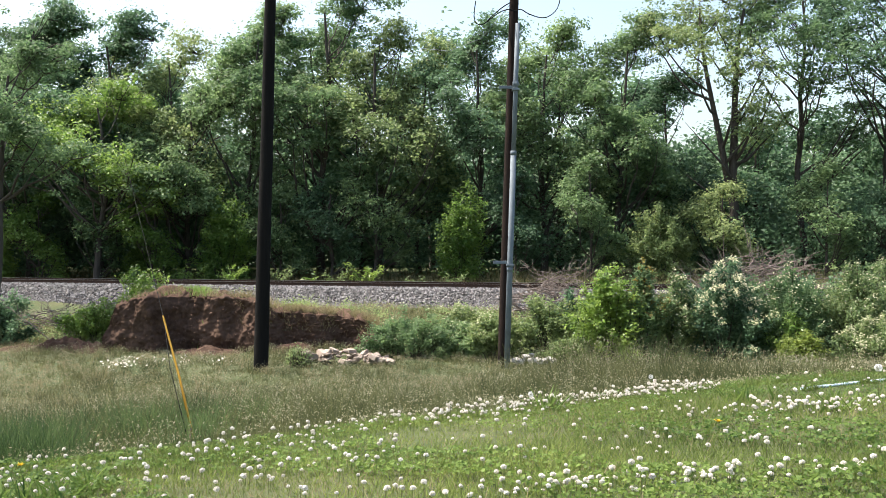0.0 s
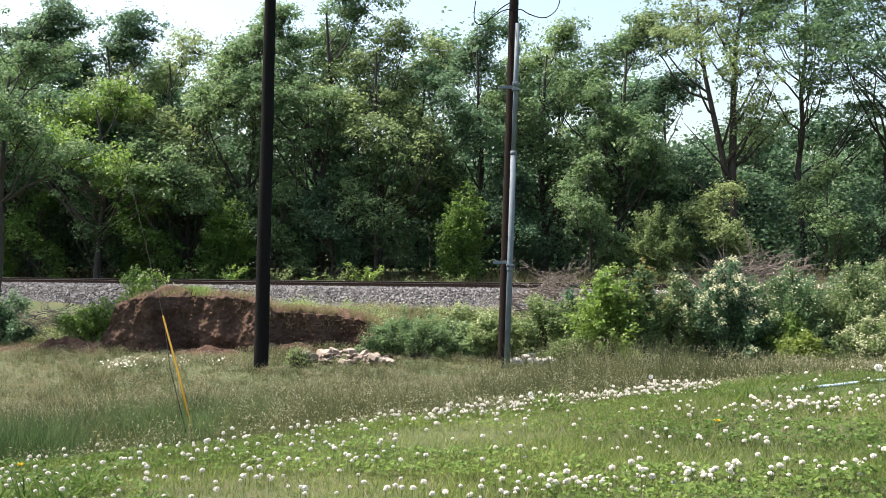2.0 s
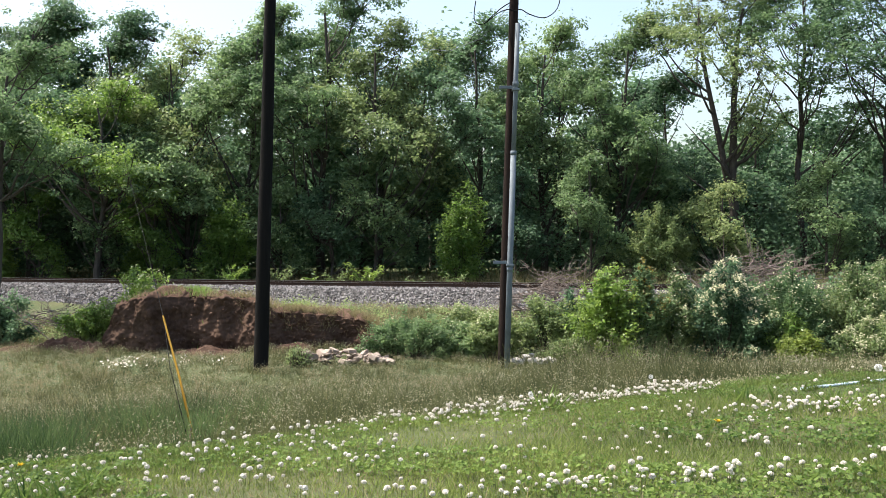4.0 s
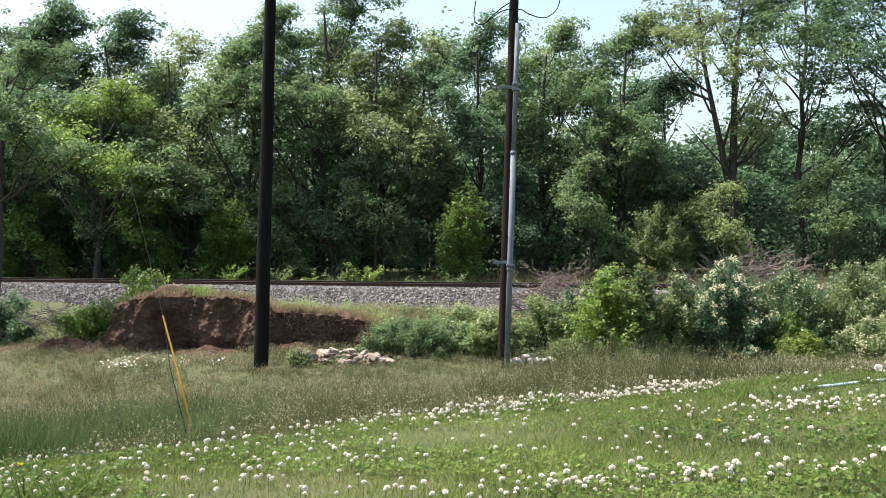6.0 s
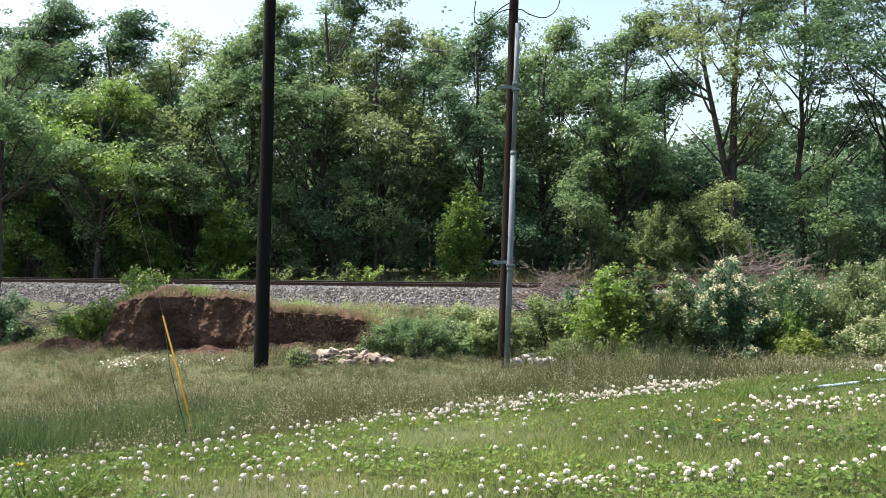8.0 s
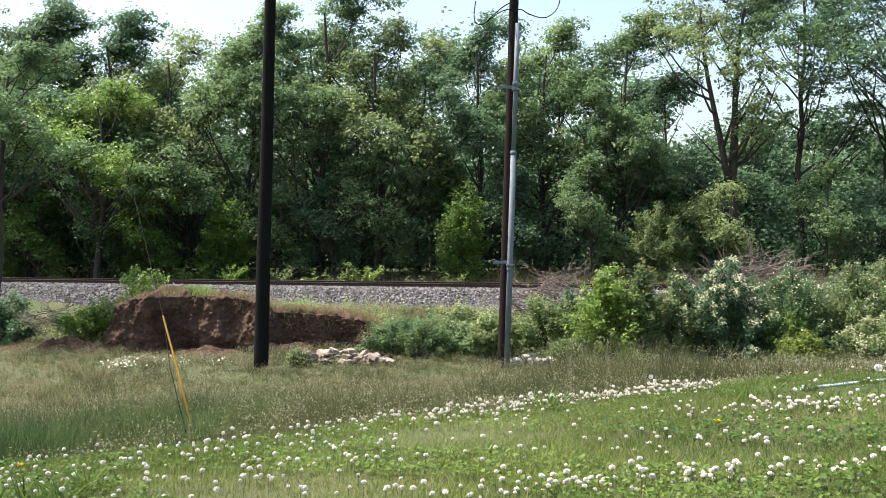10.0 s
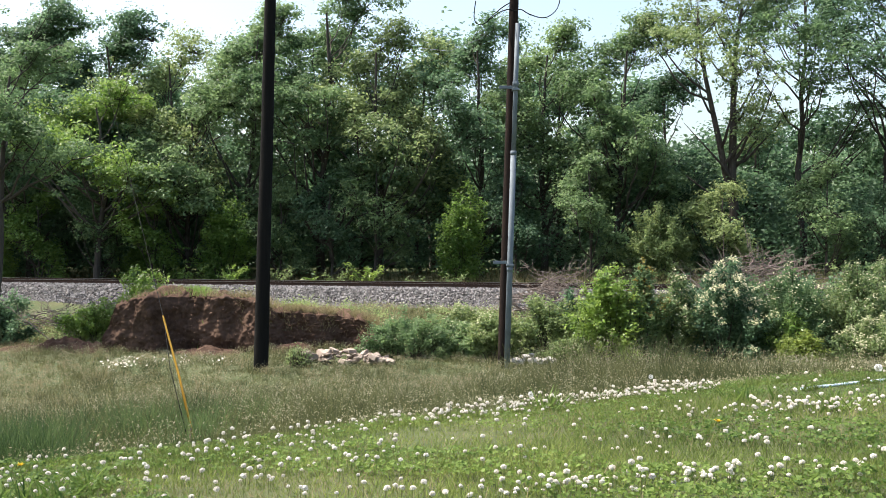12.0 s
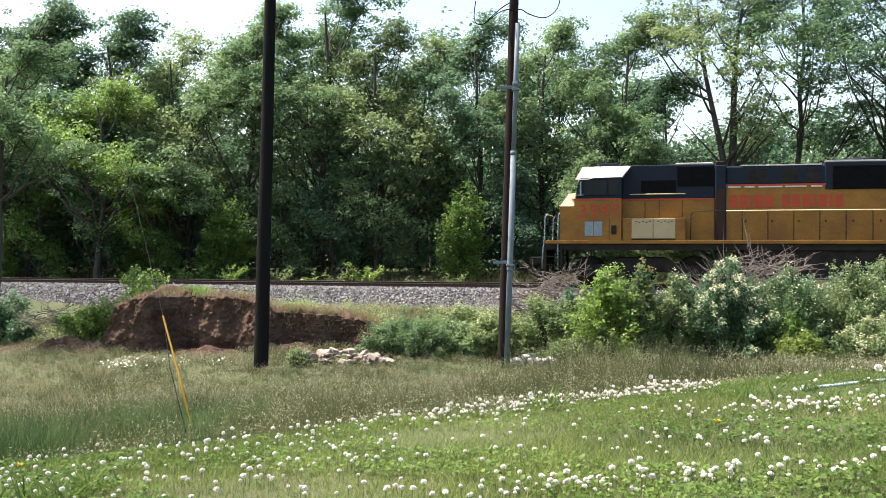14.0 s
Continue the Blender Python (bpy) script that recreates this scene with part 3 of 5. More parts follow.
def build_shrubs():
    S = shrub
    S("shrub", 1.35, 22.6, 1.6, 1.5, 1.25, "leaf_d", 201, 7000, 0.08, "grey-green scrub beside the utility pole", 300)
    S("shrub", 2.7, 22.6, 1.7, 1.5, 1.5, "leaf_d", 202, 8000, 0.08, "grey-green scrub under the dead branches")
    S("shrub", 3.1, 21.5, 1.3, 0.8, 0.6, "leaf_d", 215, 4500, 0.07, "low grey-green weeds in front of the scrub")
    S("shrub", 4.0, 21.6, 1.6, 1.4, 2.15, "leaf_c", 203, 10000, 0.09, "bright green leafy shrub at the field edge")
    S("shrub", 4.75, 21.3, 0.9, 0.9, 2.05, "leaf_a", 204, 6000, 0.09, "green shrub with reddish upright shoots", 900, second="leaf_red")
    S("shrub", 5.6, 21.6, 1.2, 1.2, 1.9, "leaf_d", 216, 6000, 0.08, "grey-green shrub beside the blossoming one", 500)
    S("flowering_shrub", 6.6, 21.3, 2.0, 1.8, 2.35, "leaf_b", 205, 15000, 0.08, "dark green shrub covered in cream blossom", 3000)
    S("shrub", 8.3, 21.7, 2.1, 1.8, 2.2, "leaf_a", 206, 13000, 0.08, "broad dark green shrub with pale flower heads", 700)
    S("shrub", 10.0, 21.6, 2.0, 1.8, 2.35, "leaf_d", 207, 11000, 0.08, "pale green shrub with small flowers", 700)
    S("shrub", 11.6, 21.2, 1.6, 1.6, 2.0, "leaf_a", 217, 8000, 0.08, "green shrub at the end of the hedge", 300)
    S("flowering_shrub", 9.6, 20.0, 1.5, 1.2, 1.15, "leaf_d", 208, 5000, 0.07, "low shrub with pale cream blossom", 1300)
    S("shrub", 7.95, 20.1, 1.0, 0.8, 0.75, "leaf_y", 209, 3600, 0.07, "low yellow-green bush in the dry grass")
    S("shrub", 8.1, 20.9, 1.0, 0.8, 1.15, "leaf_c", 218, 3000, 0.08, "fresh green saplings in front of the hedge")
    for i, (x, w, h) in enumerate(((4.9, 2.0, 1.75), (6.4, 2.0, 1.9), (7.6, 1.9, 1.85), (9.2, 2.2, 2.0), (11.0, 2.2, 2.0), (3.4, 1.6, 1.5))):
        S("shrub", x, 22.9, w, 1.2, h, "leaf_b" if i % 2 else "leaf_a", 240 + i, 8000, 0.09, "dark green shrub at the back of the hedge")
    S("shrub", 0.3, 22.9, 1.9, 1.3, 0.95, "leaf_a", 210, 7000, 0.07, "low green brambles at the end of the mound", 250)
    S("shrub", -0.9, 22.8, 2.2, 1.2, 1.1, "leaf_a", 211, 8000, 0.07, "dark green brambles beside the broken concrete", 150)
    S("shrub", 0.6, 25.6, 2.2, 1.6, 1.0, "leaf_d", 219, 7000, 0.08, "grey-green brambles on the bank", 400)
    S("shrub", -1.1, 26.6, 1.6, 1.2, 0.6, "leaf_a", 230, 4500, 0.08, "small green bush on the bank")
    S("shrub", -8.6, 25.9, 1.9, 1.3, 2.0, "leaf_c", 212, 11000, 0.08, "mid-green bush against the earth mound", 300)
    S("shrub", -9.6, 25.3, 1.9, 1.2, 1.2, "leaf_c", 213, 10000, 0.08, "bright green bush beside the mound", 200)
    S("shrub", -12.6, 25.6, 1.9, 1.6, 1.5, "leaf_b", 214, 9000, 0.09, "dark bush under the young tree")
    S("shrub", -3.35, 20.9, 0.55, 0.4, 0.5, "leaf_d", 231, 700, 0.06, "small grey-green weed beside the broken concrete")
    # lighter shrubs at the wood's edge
    S("shrub", 9.9, 41.4, 3.6, 2.0, 3.2, "leaf_d", 220, 14000, 0.12, "rounded pale green shrub at the wood's edge", group="shrubs at the wood's edge")
    S("shrub", 0.9, 41.6, 2.3, 1.6, 4.0, "leaf_c", 221, 9000, 0.13, "upright yellow-green shrub at the wood's edge", group="shrubs at the wood's edge")
    S("shrub", -10.2, 42.4, 2.4, 1.6, 4.0, "leaf_c", 222, 9000, 0.13, "upright bright green shrub at the wood's edge", group="shrubs at the wood's edge")
    S("shrub", -14.6, 43.6, 1.8, 1.4, 2.0, "leaf_c", 223, 6000, 0.13, "low bright shrub at the wood's edge", group="shrubs at the wood's edge")
    S("shrub", -21.8, 44.0, 2.0, 1.4, 2.6, "leaf_c", 224, 6000, 0.13, "bright green shrub in a gap of the wood", group="shrubs at the wood's edge")


build_ground()
build_track()
build_woods()
build_shrubs()


# ---- utility poles and guy ----
def build_poles():
    n = 14
    z = float(land(-4.03, 19.9))
    t = thing("utility_pole", -4.03, 19.9, z, "dark creosoted wooden utility pole standing in the meadow", "utility pole", "utility poles")
    bm = rod(bmesh.new(), [(0.28 * i / n, 0.02 * math.sin(i), -0.4 + 9.9 * i / n) for i in range(n + 1)], [0.165 - 0.05 * i / n for i in range(n + 1)], 18)
    part("shaft", bm, "pole", t)
    x0, y0 = 1.385, 21.2
    z = float(land(x0, y0))
    t = thing("utility_pole", x0, y0, z, "brown weathered utility pole with a galvanised conduit", "utility pole", "utility poles")

    def axis(h):
        return 0.031 * (h + 0.4)
    bm = rod(bmesh.new(), [(axis(-0.4 + 10.5 * i / n), 0, -0.4 + 10.5 * i / n) for i in range(n + 1)], [0.125 - 0.02 * i / n for i in range(n + 1)], 18)
    part("shaft", bm, "pole_brown", t)
    bm = rod(bmesh.new(), [(axis(h) + 0.085, -0.19, h) for h in (-0.1, 2.5, 5.0)], 0.067, 14)
    pipe = part("conduit", bm, "zinc", t, "galvanised steel conduit")
    bm = rod(bmesh.new(), [(axis(h) + 0.085, -0.19, h) for h in (5.0, 6.5, 8.0)], 0.055, 14)
    part("upper_conduit", bm, "zinc", t, "galvanised steel conduit")
    for h in (2.3, 5.0, 6.6):
        bm = rod(bmesh.new(), [(axis(h) + 0.085, -0.19, h - 0.05), (axis(h) + 0.085, -0.19, h + 0.05)], 0.072, 14)
        part("coupling", bm, "zinc", pipe)
    for h in (2.46, 6.53):
        bm = box(bmesh.new(), axis(h) - 0.30, axis(h) + 0.12, -0.17, -0.13, h - 0.035, h + 0.035, 0.006)
        box(bm, axis(h) + 0.0, axis(h) + 0.17, -0.28, -0.10, h - 0.09, h - 0.04, 0.006)
        part("standoff_bracket", bm, "zinc", t, "pale steel standoff bracket")
    for pts in ([(-0.62, 0, 8.65), (-0.66, 0, 8.3), (-0.6, -0.1, 8.1), (-0.44, -0.15, 8.08), (-0.25, -0.15, 8.22), (-0.05, -0.15, 8.36), (0.17, -0.15, 8.42), (0.3, -0.15, 8.36)],
                [(0.3, -0.15, 8.36), (0.42, -0.15, 8.42), (0.62, -0.1, 8.32), (0.92, 0, 8.26), (1.12, 0, 8.31), (1.3, 0.05, 8.5), (1.38, 0.05, 8.8)],
                [(0.2, -0.1, 8.6), (0.0, 0, 8.5), (-0.2, 0, 8.33), (-0.34, 0, 8.2)]):
        p = [Vector(a) - Vector((0, 0, 0.08)) for a in pts]
        fine = [p[0]]
        for a, b, c, d in zip([p[0]] + p, p, p[1:], p[2:] + [p[-1]]):
            for u in (0.33, 0.66, 1.0):
                fine.append(0.5 * ((2 * b) + (c - a) * u + (2 * a - 5 * b + 4 * c - d) * u * u + (3 * b - a - 3 * c + d) * u ** 3))
        part("service_cable", rod(bmesh.new(), fine, 0.012, 6), "wire", t, "looping black service cable")
    bm = rod(bmesh.new(), [(0.2, 0, 8.5), (-0.4, 2, 8.15), (-1.2, 5.0, 8.45), (-2.2, 9, 9.4)], 0.006, 5)
    part("span_wire", bm, "zinc", t, "thin pale wire")


def build_guy():
    x, y = -1.36, 4.95
    z = float(land(x, y))
    t = thing("guy_wire", x, y, z, "slanting steel guy wire with a yellow guard", "guy wire")
    d = Vector((-0.67, 1.62, 0.57))
    part("anchor_rod", rod(bmesh.new(), [(0, 0, -0.2), d * 0.12], 0.012, 8), "rail", t)
    part("wire", rod(bmesh.new(), [d * 0.1 + Vector((-0.03, 0, 0.0)), d * 0.55 + Vector((-0.035, 0, 0)), d * 1.0, d * 5, d * 9.5], 0.0024, 6), "wire", t, "thin dark steel cable")
    side = d.cross(Vector((0, 1, 0))).normalized() * 0.03
    prof = [Vector((0.02, 0.0, 0.04)), Vector((0.005, 0, -0.01)), d * 0.5 + Vector((0.012, 0, -0.01)), d * 1.0, d * 1.03]
    part("guard", rod(bmesh.new(), prof, [0.0075, 0.008, 0.008, 0.0075, 0.005], 10), "yellow", t, "sun-faded yellow plastic guard")


# ---- mound of dug earth, rubble, dead branches ----
MOUND_X = [-9.1, -8.95, -8.7, -8.2, -7.4, -6.4, -5.5, -4.9, -4.4, -3.6, -2.8, -2.2, -1.5, -1.1]
MOUND_H = [0.0, 0.55, 1.15, 1.42, 1.5, 1.48, 1.44, 1.32, 1.05, 0.95, 0.88, 0.8, 0.5, 0.0]


def mound_top(x, y):
    """Height of the mound's top over the ground, 0 off it."""
    h = np.interp(x, MOUND_X, MOUND_H)
    front = 24.0 + 0.25 * np.sin(x * 1.7) + 0.12 * np.sin(x * 4.3)
    d = y - front
    return h * ease(0.0, 0.26, d) * (1 - 0.85 * ease(1.0, 3.4, d))


def build_mound():
    xs = np.linspace(-9.4, -1.05, 260)
    rows = []
    for x in xs:
        h = float(np.interp(x, MOUND_X, MOUND_H))
        front = 24.0 + 0.25 * math.sin(x * 1.7) + 0.12 * math.sin(x * 4.3)
        g = float(land(x, front))
        line = []
        for k in range(44):                       # the dug face, slightly undercut below the lip
            u = k / 43
            line.append((Vector((x, front + 0.20 * u - 0.16 * max(0, u - 0.62), g + h * u - 0.03)), Vector((0, -1, 0.15))))
        for k in range(1, 34):                    # the top, falling away behind
            u = k / 33
            y = front + 0.16 + 3.3 * u
            line.append((Vector((x, y, float(land(x, y)) + h * (1 - 0.85 * float(ease(0.3, 1.0, u))) - 0.03 - 0.06 * u)), Vector((0, 0, 1))))
        amp = min(1.0, h * 1.6)
        for p, nrm in line:
            big = noise.fractal(p * 1.1, 1.0, 2.0, 3) * 0.17
            mid = noise.fractal(Vector((p.x * 4.2 + 7, p.y * 4, p.z * 2.4)), 0.9, 2.1, 3) * 0.085
            clod = abs(noise.fractal(p * 9.0, 0.7, 2.1, 4)) * 0.10
            rut = abs(noise.noise(Vector((p.x * 3.1, 0, p.z * 0.8)))) * 0.10
            rows.append(p + nrm * (big * (1.7 if nrm.z > 0.5 else 1.2) + mid + clod - rut) * amp)
    nx = 77
    i, j = np.meshgrid(np.arange(len(xs) - 1), np.arange(nx - 1), indexing="ij")
    a = i * nx + j
    f = np.stack([a, a + nx, a + nx + 1, a + 1], -1).reshape(-1, 4)
    v = np.array([p[:] for p in rows])
    m = arrays("earth_mound", v.reshape(-1, 3), f, "earth", smooth=True)
    tagged(m, "steep dug mound of brown earth with grass on top", "mound", kind="structure")
    # clods on the face, along the foot and over the lip
    rng = np.random.default_rng(9)
    n = 600
    cx, up = rng.uniform(-10.6, -1.2, n), rng.uniform(0, 1, n) ** 1.7
    hx = np.interp(cx, MOUND_X, MOUND_H)
    cy = 24.0 + 0.25 * np.sin(cx * 1.7) + 0.12 * np.sin(cx * 4.3) + 0.16 * up - 0.12 - np.abs(rng.normal(0, 0.22, n)) * (1 - up) ** 2
    cz = land(cx, cy) + hx * up + 0.01
    cs = rng.uniform(0.010, 0.03, (n, 1, 1)) * rng.uniform(0.5, 1.5, (n, 1, 1))
    o_v = np.array([[1, 0, 0], [-1, 0, 0], [0, 1, 0], [0, -1, 0], [0, 0, 0.8], [0, 0, -0.8]])
    o_f = np.array([[0, 2, 4], [2, 1, 4], [1, 3, 4], [3, 0, 4], [2, 0, 5], [1, 2, 5], [3, 1, 5], [0, 3, 5]])
    cv = o_v[None] * cs * rng.uniform(0.6, 1.4, (n, 6, 1)) + rng.normal(0, 0.2, (n, 6, 3)) * cs + np.stack([cx, cy, cz], 1)[:, None]
    tagged(arrays("soil_clods", cv.reshape(-1, 3), (np.arange(n)[:, None, None] * 6 + o_f[None]).reshape(-1, 3), "earth"), "loose brown clods on the dug earth face", "soil", kind="stuff")
    # loose soil spilled at its end
    for x, y, w, h in ((-10.1, 24.1, 1.5, 0.34), (-9.3, 23.8, 0.9, 0.28), (-11.3, 24.2, 1.2, 0.16), (-6.2, 23.7, 1.6, 0.22), (-3.9, 23.6, 1.2, 0.25)):
        k = 26
        X, Y = np.meshgrid(np.linspace(-1, 1, k), np.linspace(-1, 1, k))
        r = np.sqrt(X ** 2 + Y ** 2)
        Z = h * np.clip(1 - r, 0, 1) ** 0.8 * (1 + 0.35 * np.sin(X * 9 + 2 * np.sin(Y * 7)) * np.sin(Y * 8 + x) + 0.12 * rng.normal(0, 1, X.shape)) - 0.03
        px, py = x + X * w / 1.5, y + Y * 0.55
        i, j = np.meshgrid(np.arange(k - 1), np.arange(k - 1), indexing="ij")
        a = i * k + j
        f = np.stack([a, a + 1, a + k + 1, a + k], -1).reshape(-1, 4)
        tagged(arrays("soil_heap", np.stack([px, py, land(px, py) + Z], -1).reshape(-1, 3), f, "earth"), "low heap of loose reddish-brown soil", "soil heap", "spilled soil", "structure")


def chunk(name, x, y, lift, sx, sy, sz, seed, label, category, group, material="rubble"):
    """An irregular broken block: the hull of jittered corners."""
    r = random.Random(seed)
    bm = bmesh.new()
    for a in (-1, 1):
        for b in (-1, 1):
            for c in (-1, 1):
                bm.verts.new((a * sx * r.uniform(0.6, 1) / 2, b * sy * r.uniform(0.6, 1) / 2, c * sz * r.uniform(0.6, 1) / 2))
    for _ in range(7):
        bm.verts.new((r.uniform(-0.55, 0.55) * sx, r.uniform(-0.55, 0.55) * sy, r.uniform(-0.55, 0.55) * sz))
    bmesh.ops.convex_hull(bm, input=bm.verts)
    bmesh.ops.bevel(bm, geom=list(bm.edges), offset=0.008, segments=1, affect="EDGES")
    ob = part(name, bm, material)
    ob.matrix_basis = pose(x, y, float(land(x, y)) + lift, r.uniform(-28, 28), r.uniform(-28, 28), r.uniform(0, 180))
    return tagged(ob, label, category, group)


def build_rubble():
    r = random.Random(31)
    for i in range(110):
        u = r.random()
        x = -3.5 + 2.3 * u
        heap = 0.29 * math.sin(math.pi * min(1, 0.1 + u * 0.9)) ** 0.7
        big = r.random() < 0.25
        k = r.uniform(0.22, 0.36) if big else r.uniform(0.07, 0.19)
        chunk("concrete_chunk", x, 21.35 + r.uniform(-0.3, 0.4), r.uniform(0.1, 1) * heap + 0.02, k, k * r.uniform(0.6, 0.9), k * r.uniform(0.3, 0.6), 300 + i,
              "broken pale concrete lump below the earth mound", "rubble", "broken concrete")
    rng = random.Random(4)
    for i in range(28):
        x = rng.uniform(1.62, 2.6)
        chunk("white_stone", x, 21.3 + rng.uniform(-0.15, 0.25), 0.10 + 0.2 * max(0, 1 - abs(x - 2.1) * 1.6) * rng.random(), rng.uniform(0.09, 0.22), rng.uniform(0.09, 0.18), rng.uniform(0.05, 0.12), 330 + i, "whitish rubble stone in the grass by the pole", "stone", "white stones", "whitish")


def brush_pile(x, y, w, h, count, seed, label):
    rng = np.random.default_rng(seed)
    t = thing("brush_pile", x, y, float(land(x, y)), label, "brush pile", "piles of dead branches")
    for i in range(count):
        L = rng.uniform(0.6, 1.3)
        way = rng.choice([-1.0, 1.0])
        m = np.linspace(0, 1, 7)[:, None]
        sx, sy = rng.uniform(-w / 2, w / 2), rng.uniform(-0.5, 0.5)
        rise = h * (1 - 0.35 * abs(sx) / (w / 2)) * rng.uniform(0.7, 1.0)
        start = np.array([sx - way * L * 0.5, sy, 0.0 if i % 4 == 0 else rise - rng.uniform(0.05, 0.25)])
        end = np.array([sx + way * L * 0.5, sy + rng.normal(0, 0.3), rise + rng.uniform(-0.12, 0.2)])
        over = (start + end) / 2 + [0, 0, rng.uniform(-0.05, 0.12)]
        pts = (1 - m) ** 2 * start + 2 * m * (1 - m) * over + m ** 2 * end + np.cumsum(rng.normal(0, 0.04, (7, 3)), 0)
        v, f = tubes([(pts, np.linspace(0.022, 0.004, 7) * rng.uniform(0.4, 1.2))], 5)
        br = arrays("branch", v, f, "twig", t, True)
        for k in range(6):
            b = pts[rng.integers(3, 7)]
            d = rng.normal(0, 0.14, 3) + (end - over) * 0.4 + [0, 0, 0.06]
            v, f = tubes([(np.stack([b, b + d * 0.5 + rng.normal(0, 0.03, 3), b + d + rng.normal(0, 0.04, 3)]), np.array([0.009, 0.006, 0.003]))], 4)
            arrays("twig", v, f, "twig", br, True)
    return t


build_poles()
build_guy()
build_mound()
build_rubble()
brush_pile(3.1, 24.0, 2.1, 2.2, 70, 401, "tangle of bleached dead branches behind the shrubs")
brush_pile(8.4, 23.9, 3.6, 2.6, 120, 402, "heap of grey-brown dead branches behind flowering shrubs")
brush_pile(-10.8, 25.7, 1.7, 1.25, 26, 403, "dead brown branches below the young tree")


# ---- meadow and lawn ----
def in_view(x, y, spare=0.6):
    return np.abs(x) < 0.50 * y + spare


def build_meadow():
    rng = np.random.default_rng(11)

    def scatter(n, y0, y1, power=1.0):
        m = n // 16
        ty = y0 + (y1 - y0) * rng.uniform(0, 1, m) ** power
        tx = rng.uniform(-1, 1, m) * (0.5 * ty + 0.8)
        pick = rng.integers(0, m, n)
        x, y = tx[pick] + rng.normal(0, 0.055, n), ty[pick] + rng.normal(0, 0.055, n)
        k = (y > edge(x) + 0.05) & (beyond(x, y) < -2.4) & (mound_top(x, y) < 0.05)
        k &= ~((x > -3.4) & (x < -1.2) & (y > 21.05) & (y < 22.0))
        return x[k], y[k]

    def wide(n):
        x, y = rng.uniform(-26, 26, n), rng.uniform(3.5, 31, n)
        k = (y > edge(x) + 0.05) & (beyond(x, y) < -2.4) & (mound_top(x, y) < 0.05) & ~in_view(x, y, 0.8)
        return x[k], y[k]

    def tall(x, y):
        patch = 0.75 + 0.35 * np.sin(x * 1.1 + 0.6 * np.sin(y)) * np.sin(y * 0.55 + 1) + 0.2 * np.sin(x * 3.1 + y * 2.3)
        return (0.07 + 0.25 * ease(0.0, 2.2, y - edge(x) - 0.5 * ease(-1, 3, x))) * (np.clip(patch, 0.4, 1.25) + 0.75 * np.exp(-((x - 1.4) / 1.2) ** 2 - ((y - 9.8) / 1.6) ** 2)) * (1 - 0.45 * ease(9, 17, y)) * (1 - 0.4 * ease(2.2, 4.2, x))

    x, y = scatter(250000, 4.2, 31.5, 1.2)
    wx, wy = wide(22000)
    x, y = np.concatenate([x, wx]), np.concatenate([y, wy])
    h = tall(x, y) * rng.uniform(0.5, 1.35, len(x))
    v, f = blades(rng, x, y, land(x, y) - 0.01, h, 0.0026 + 0.00042 * y, 0.6)
    tagged(arrays("meadow_grass", v, f, "grass_tall"), "tall unmown green meadow grass", "grass", kind="stuff")
    x, y = scatter(20000, 5.0, 24, 0.9)
    k = rng.uniform(0, 1, len(x)) < 0.06 + 0.94 * ease(9, 15, y)
    x, y = x[k], y[k]
    h = tall(x, y) * 1.15
    z = land(x, y) - 0.01
    v, f = blades(rng, x, y, z, h, 0.002 + 0.00025 * y, 0.3)
    c = np.repeat(np.stack([x, y, z + h * rng.uniform(0.8, 1.15, len(x))], 1), 3, 0)
    c = c + rng.normal(0, 1, c.shape) * [0.03, 0.03, 0.03]
    hv, hf = leaves(rng, c, 0.022, 0.4, 0)
    v, f = join((v, f), (hv, hf))
    # feathery seed heads on the stalks
    tagged(arrays("seed_grass", v, f, "grass_dry"), "dry pale seed stalks among the tall grass", "grass", kind="stuff")
    x, y = scatter(125000, 4.0, 24, 0.95)
    c = np.stack([x, y, land(x, y) + tall(x, y) * rng.uniform(0.45, 1.2, len(x))], 1) + rng.normal(0, 0.02, (len(x), 3))
    v, f = leaves(rng, c, 0.011 + 0.0009 * y[:, None], 0.42, 0.1)
    tagged(arrays("grass_seed_heads", v, f, "grass_seed"), "fine pale seed heads over the tall grass", "grass", kind="stuff")
    m = 900
    tx, ty = rng.uniform(-4.4, -1.3, m), rng.uniform(0.25, 2.6, m)
    ty = ty + edge(tx)
    pick = rng.integers(0, m, 26000)
    x, y = tx[pick] + rng.normal(0, 0.03, 26000), ty[pick] + rng.normal(0, 0.03, 26000)
    grow = (0.11 + 0.13 * ease(0.1, 1.2, y - edge(x))) * (0.45 + 0.75 * (np.sin(tx * 5 + 1) * np.sin(ty * 4) > 0))[pick]
    v, f = blades(rng, x, y, land(x, y) - 0.01, grow, 0.005, 0.55)
    tagged(arrays("tall_grass_clumps", v, f, "grass_green"), "tall dark clumps of grass at the lawn edge", "grass", kind="stuff")
    # turf and weeds on the mound and bank
    n = 11000
    x, y = rng.uniform(-16, 1.5, n), rng.uniform(24.2, 31.5, n)
    mt = mound_top(x, y)
    full = np.interp(x, MOUND_X, MOUND_H)
    k = (beyond(x, y) < -2.0) & ((mt > 0.93 * full) | (y > 25.6)) & (rng.uniform(0, 1, n) < 0.4 + 0.6 * (np.sin(x * 2.2) * np.sin(y * 1.9 + x) > -0.2))
    x, y, mt = x[k], y[k], mt[k]
    v, f = blades(rng, x, y, land(x, y) + mt - 0.02, 0.16, 0.014, 0.7)
    tagged(arrays("bank_turf", v, f, "grass_tall"), "rough green and straw turf on the earth bank", "turf", kind="stuff")
    n = 30000
    x, y = rng.uniform(-16, 2.5, n), rng.uniform(24.4, 32, n)
    k = beyond(x, y) < -1.6
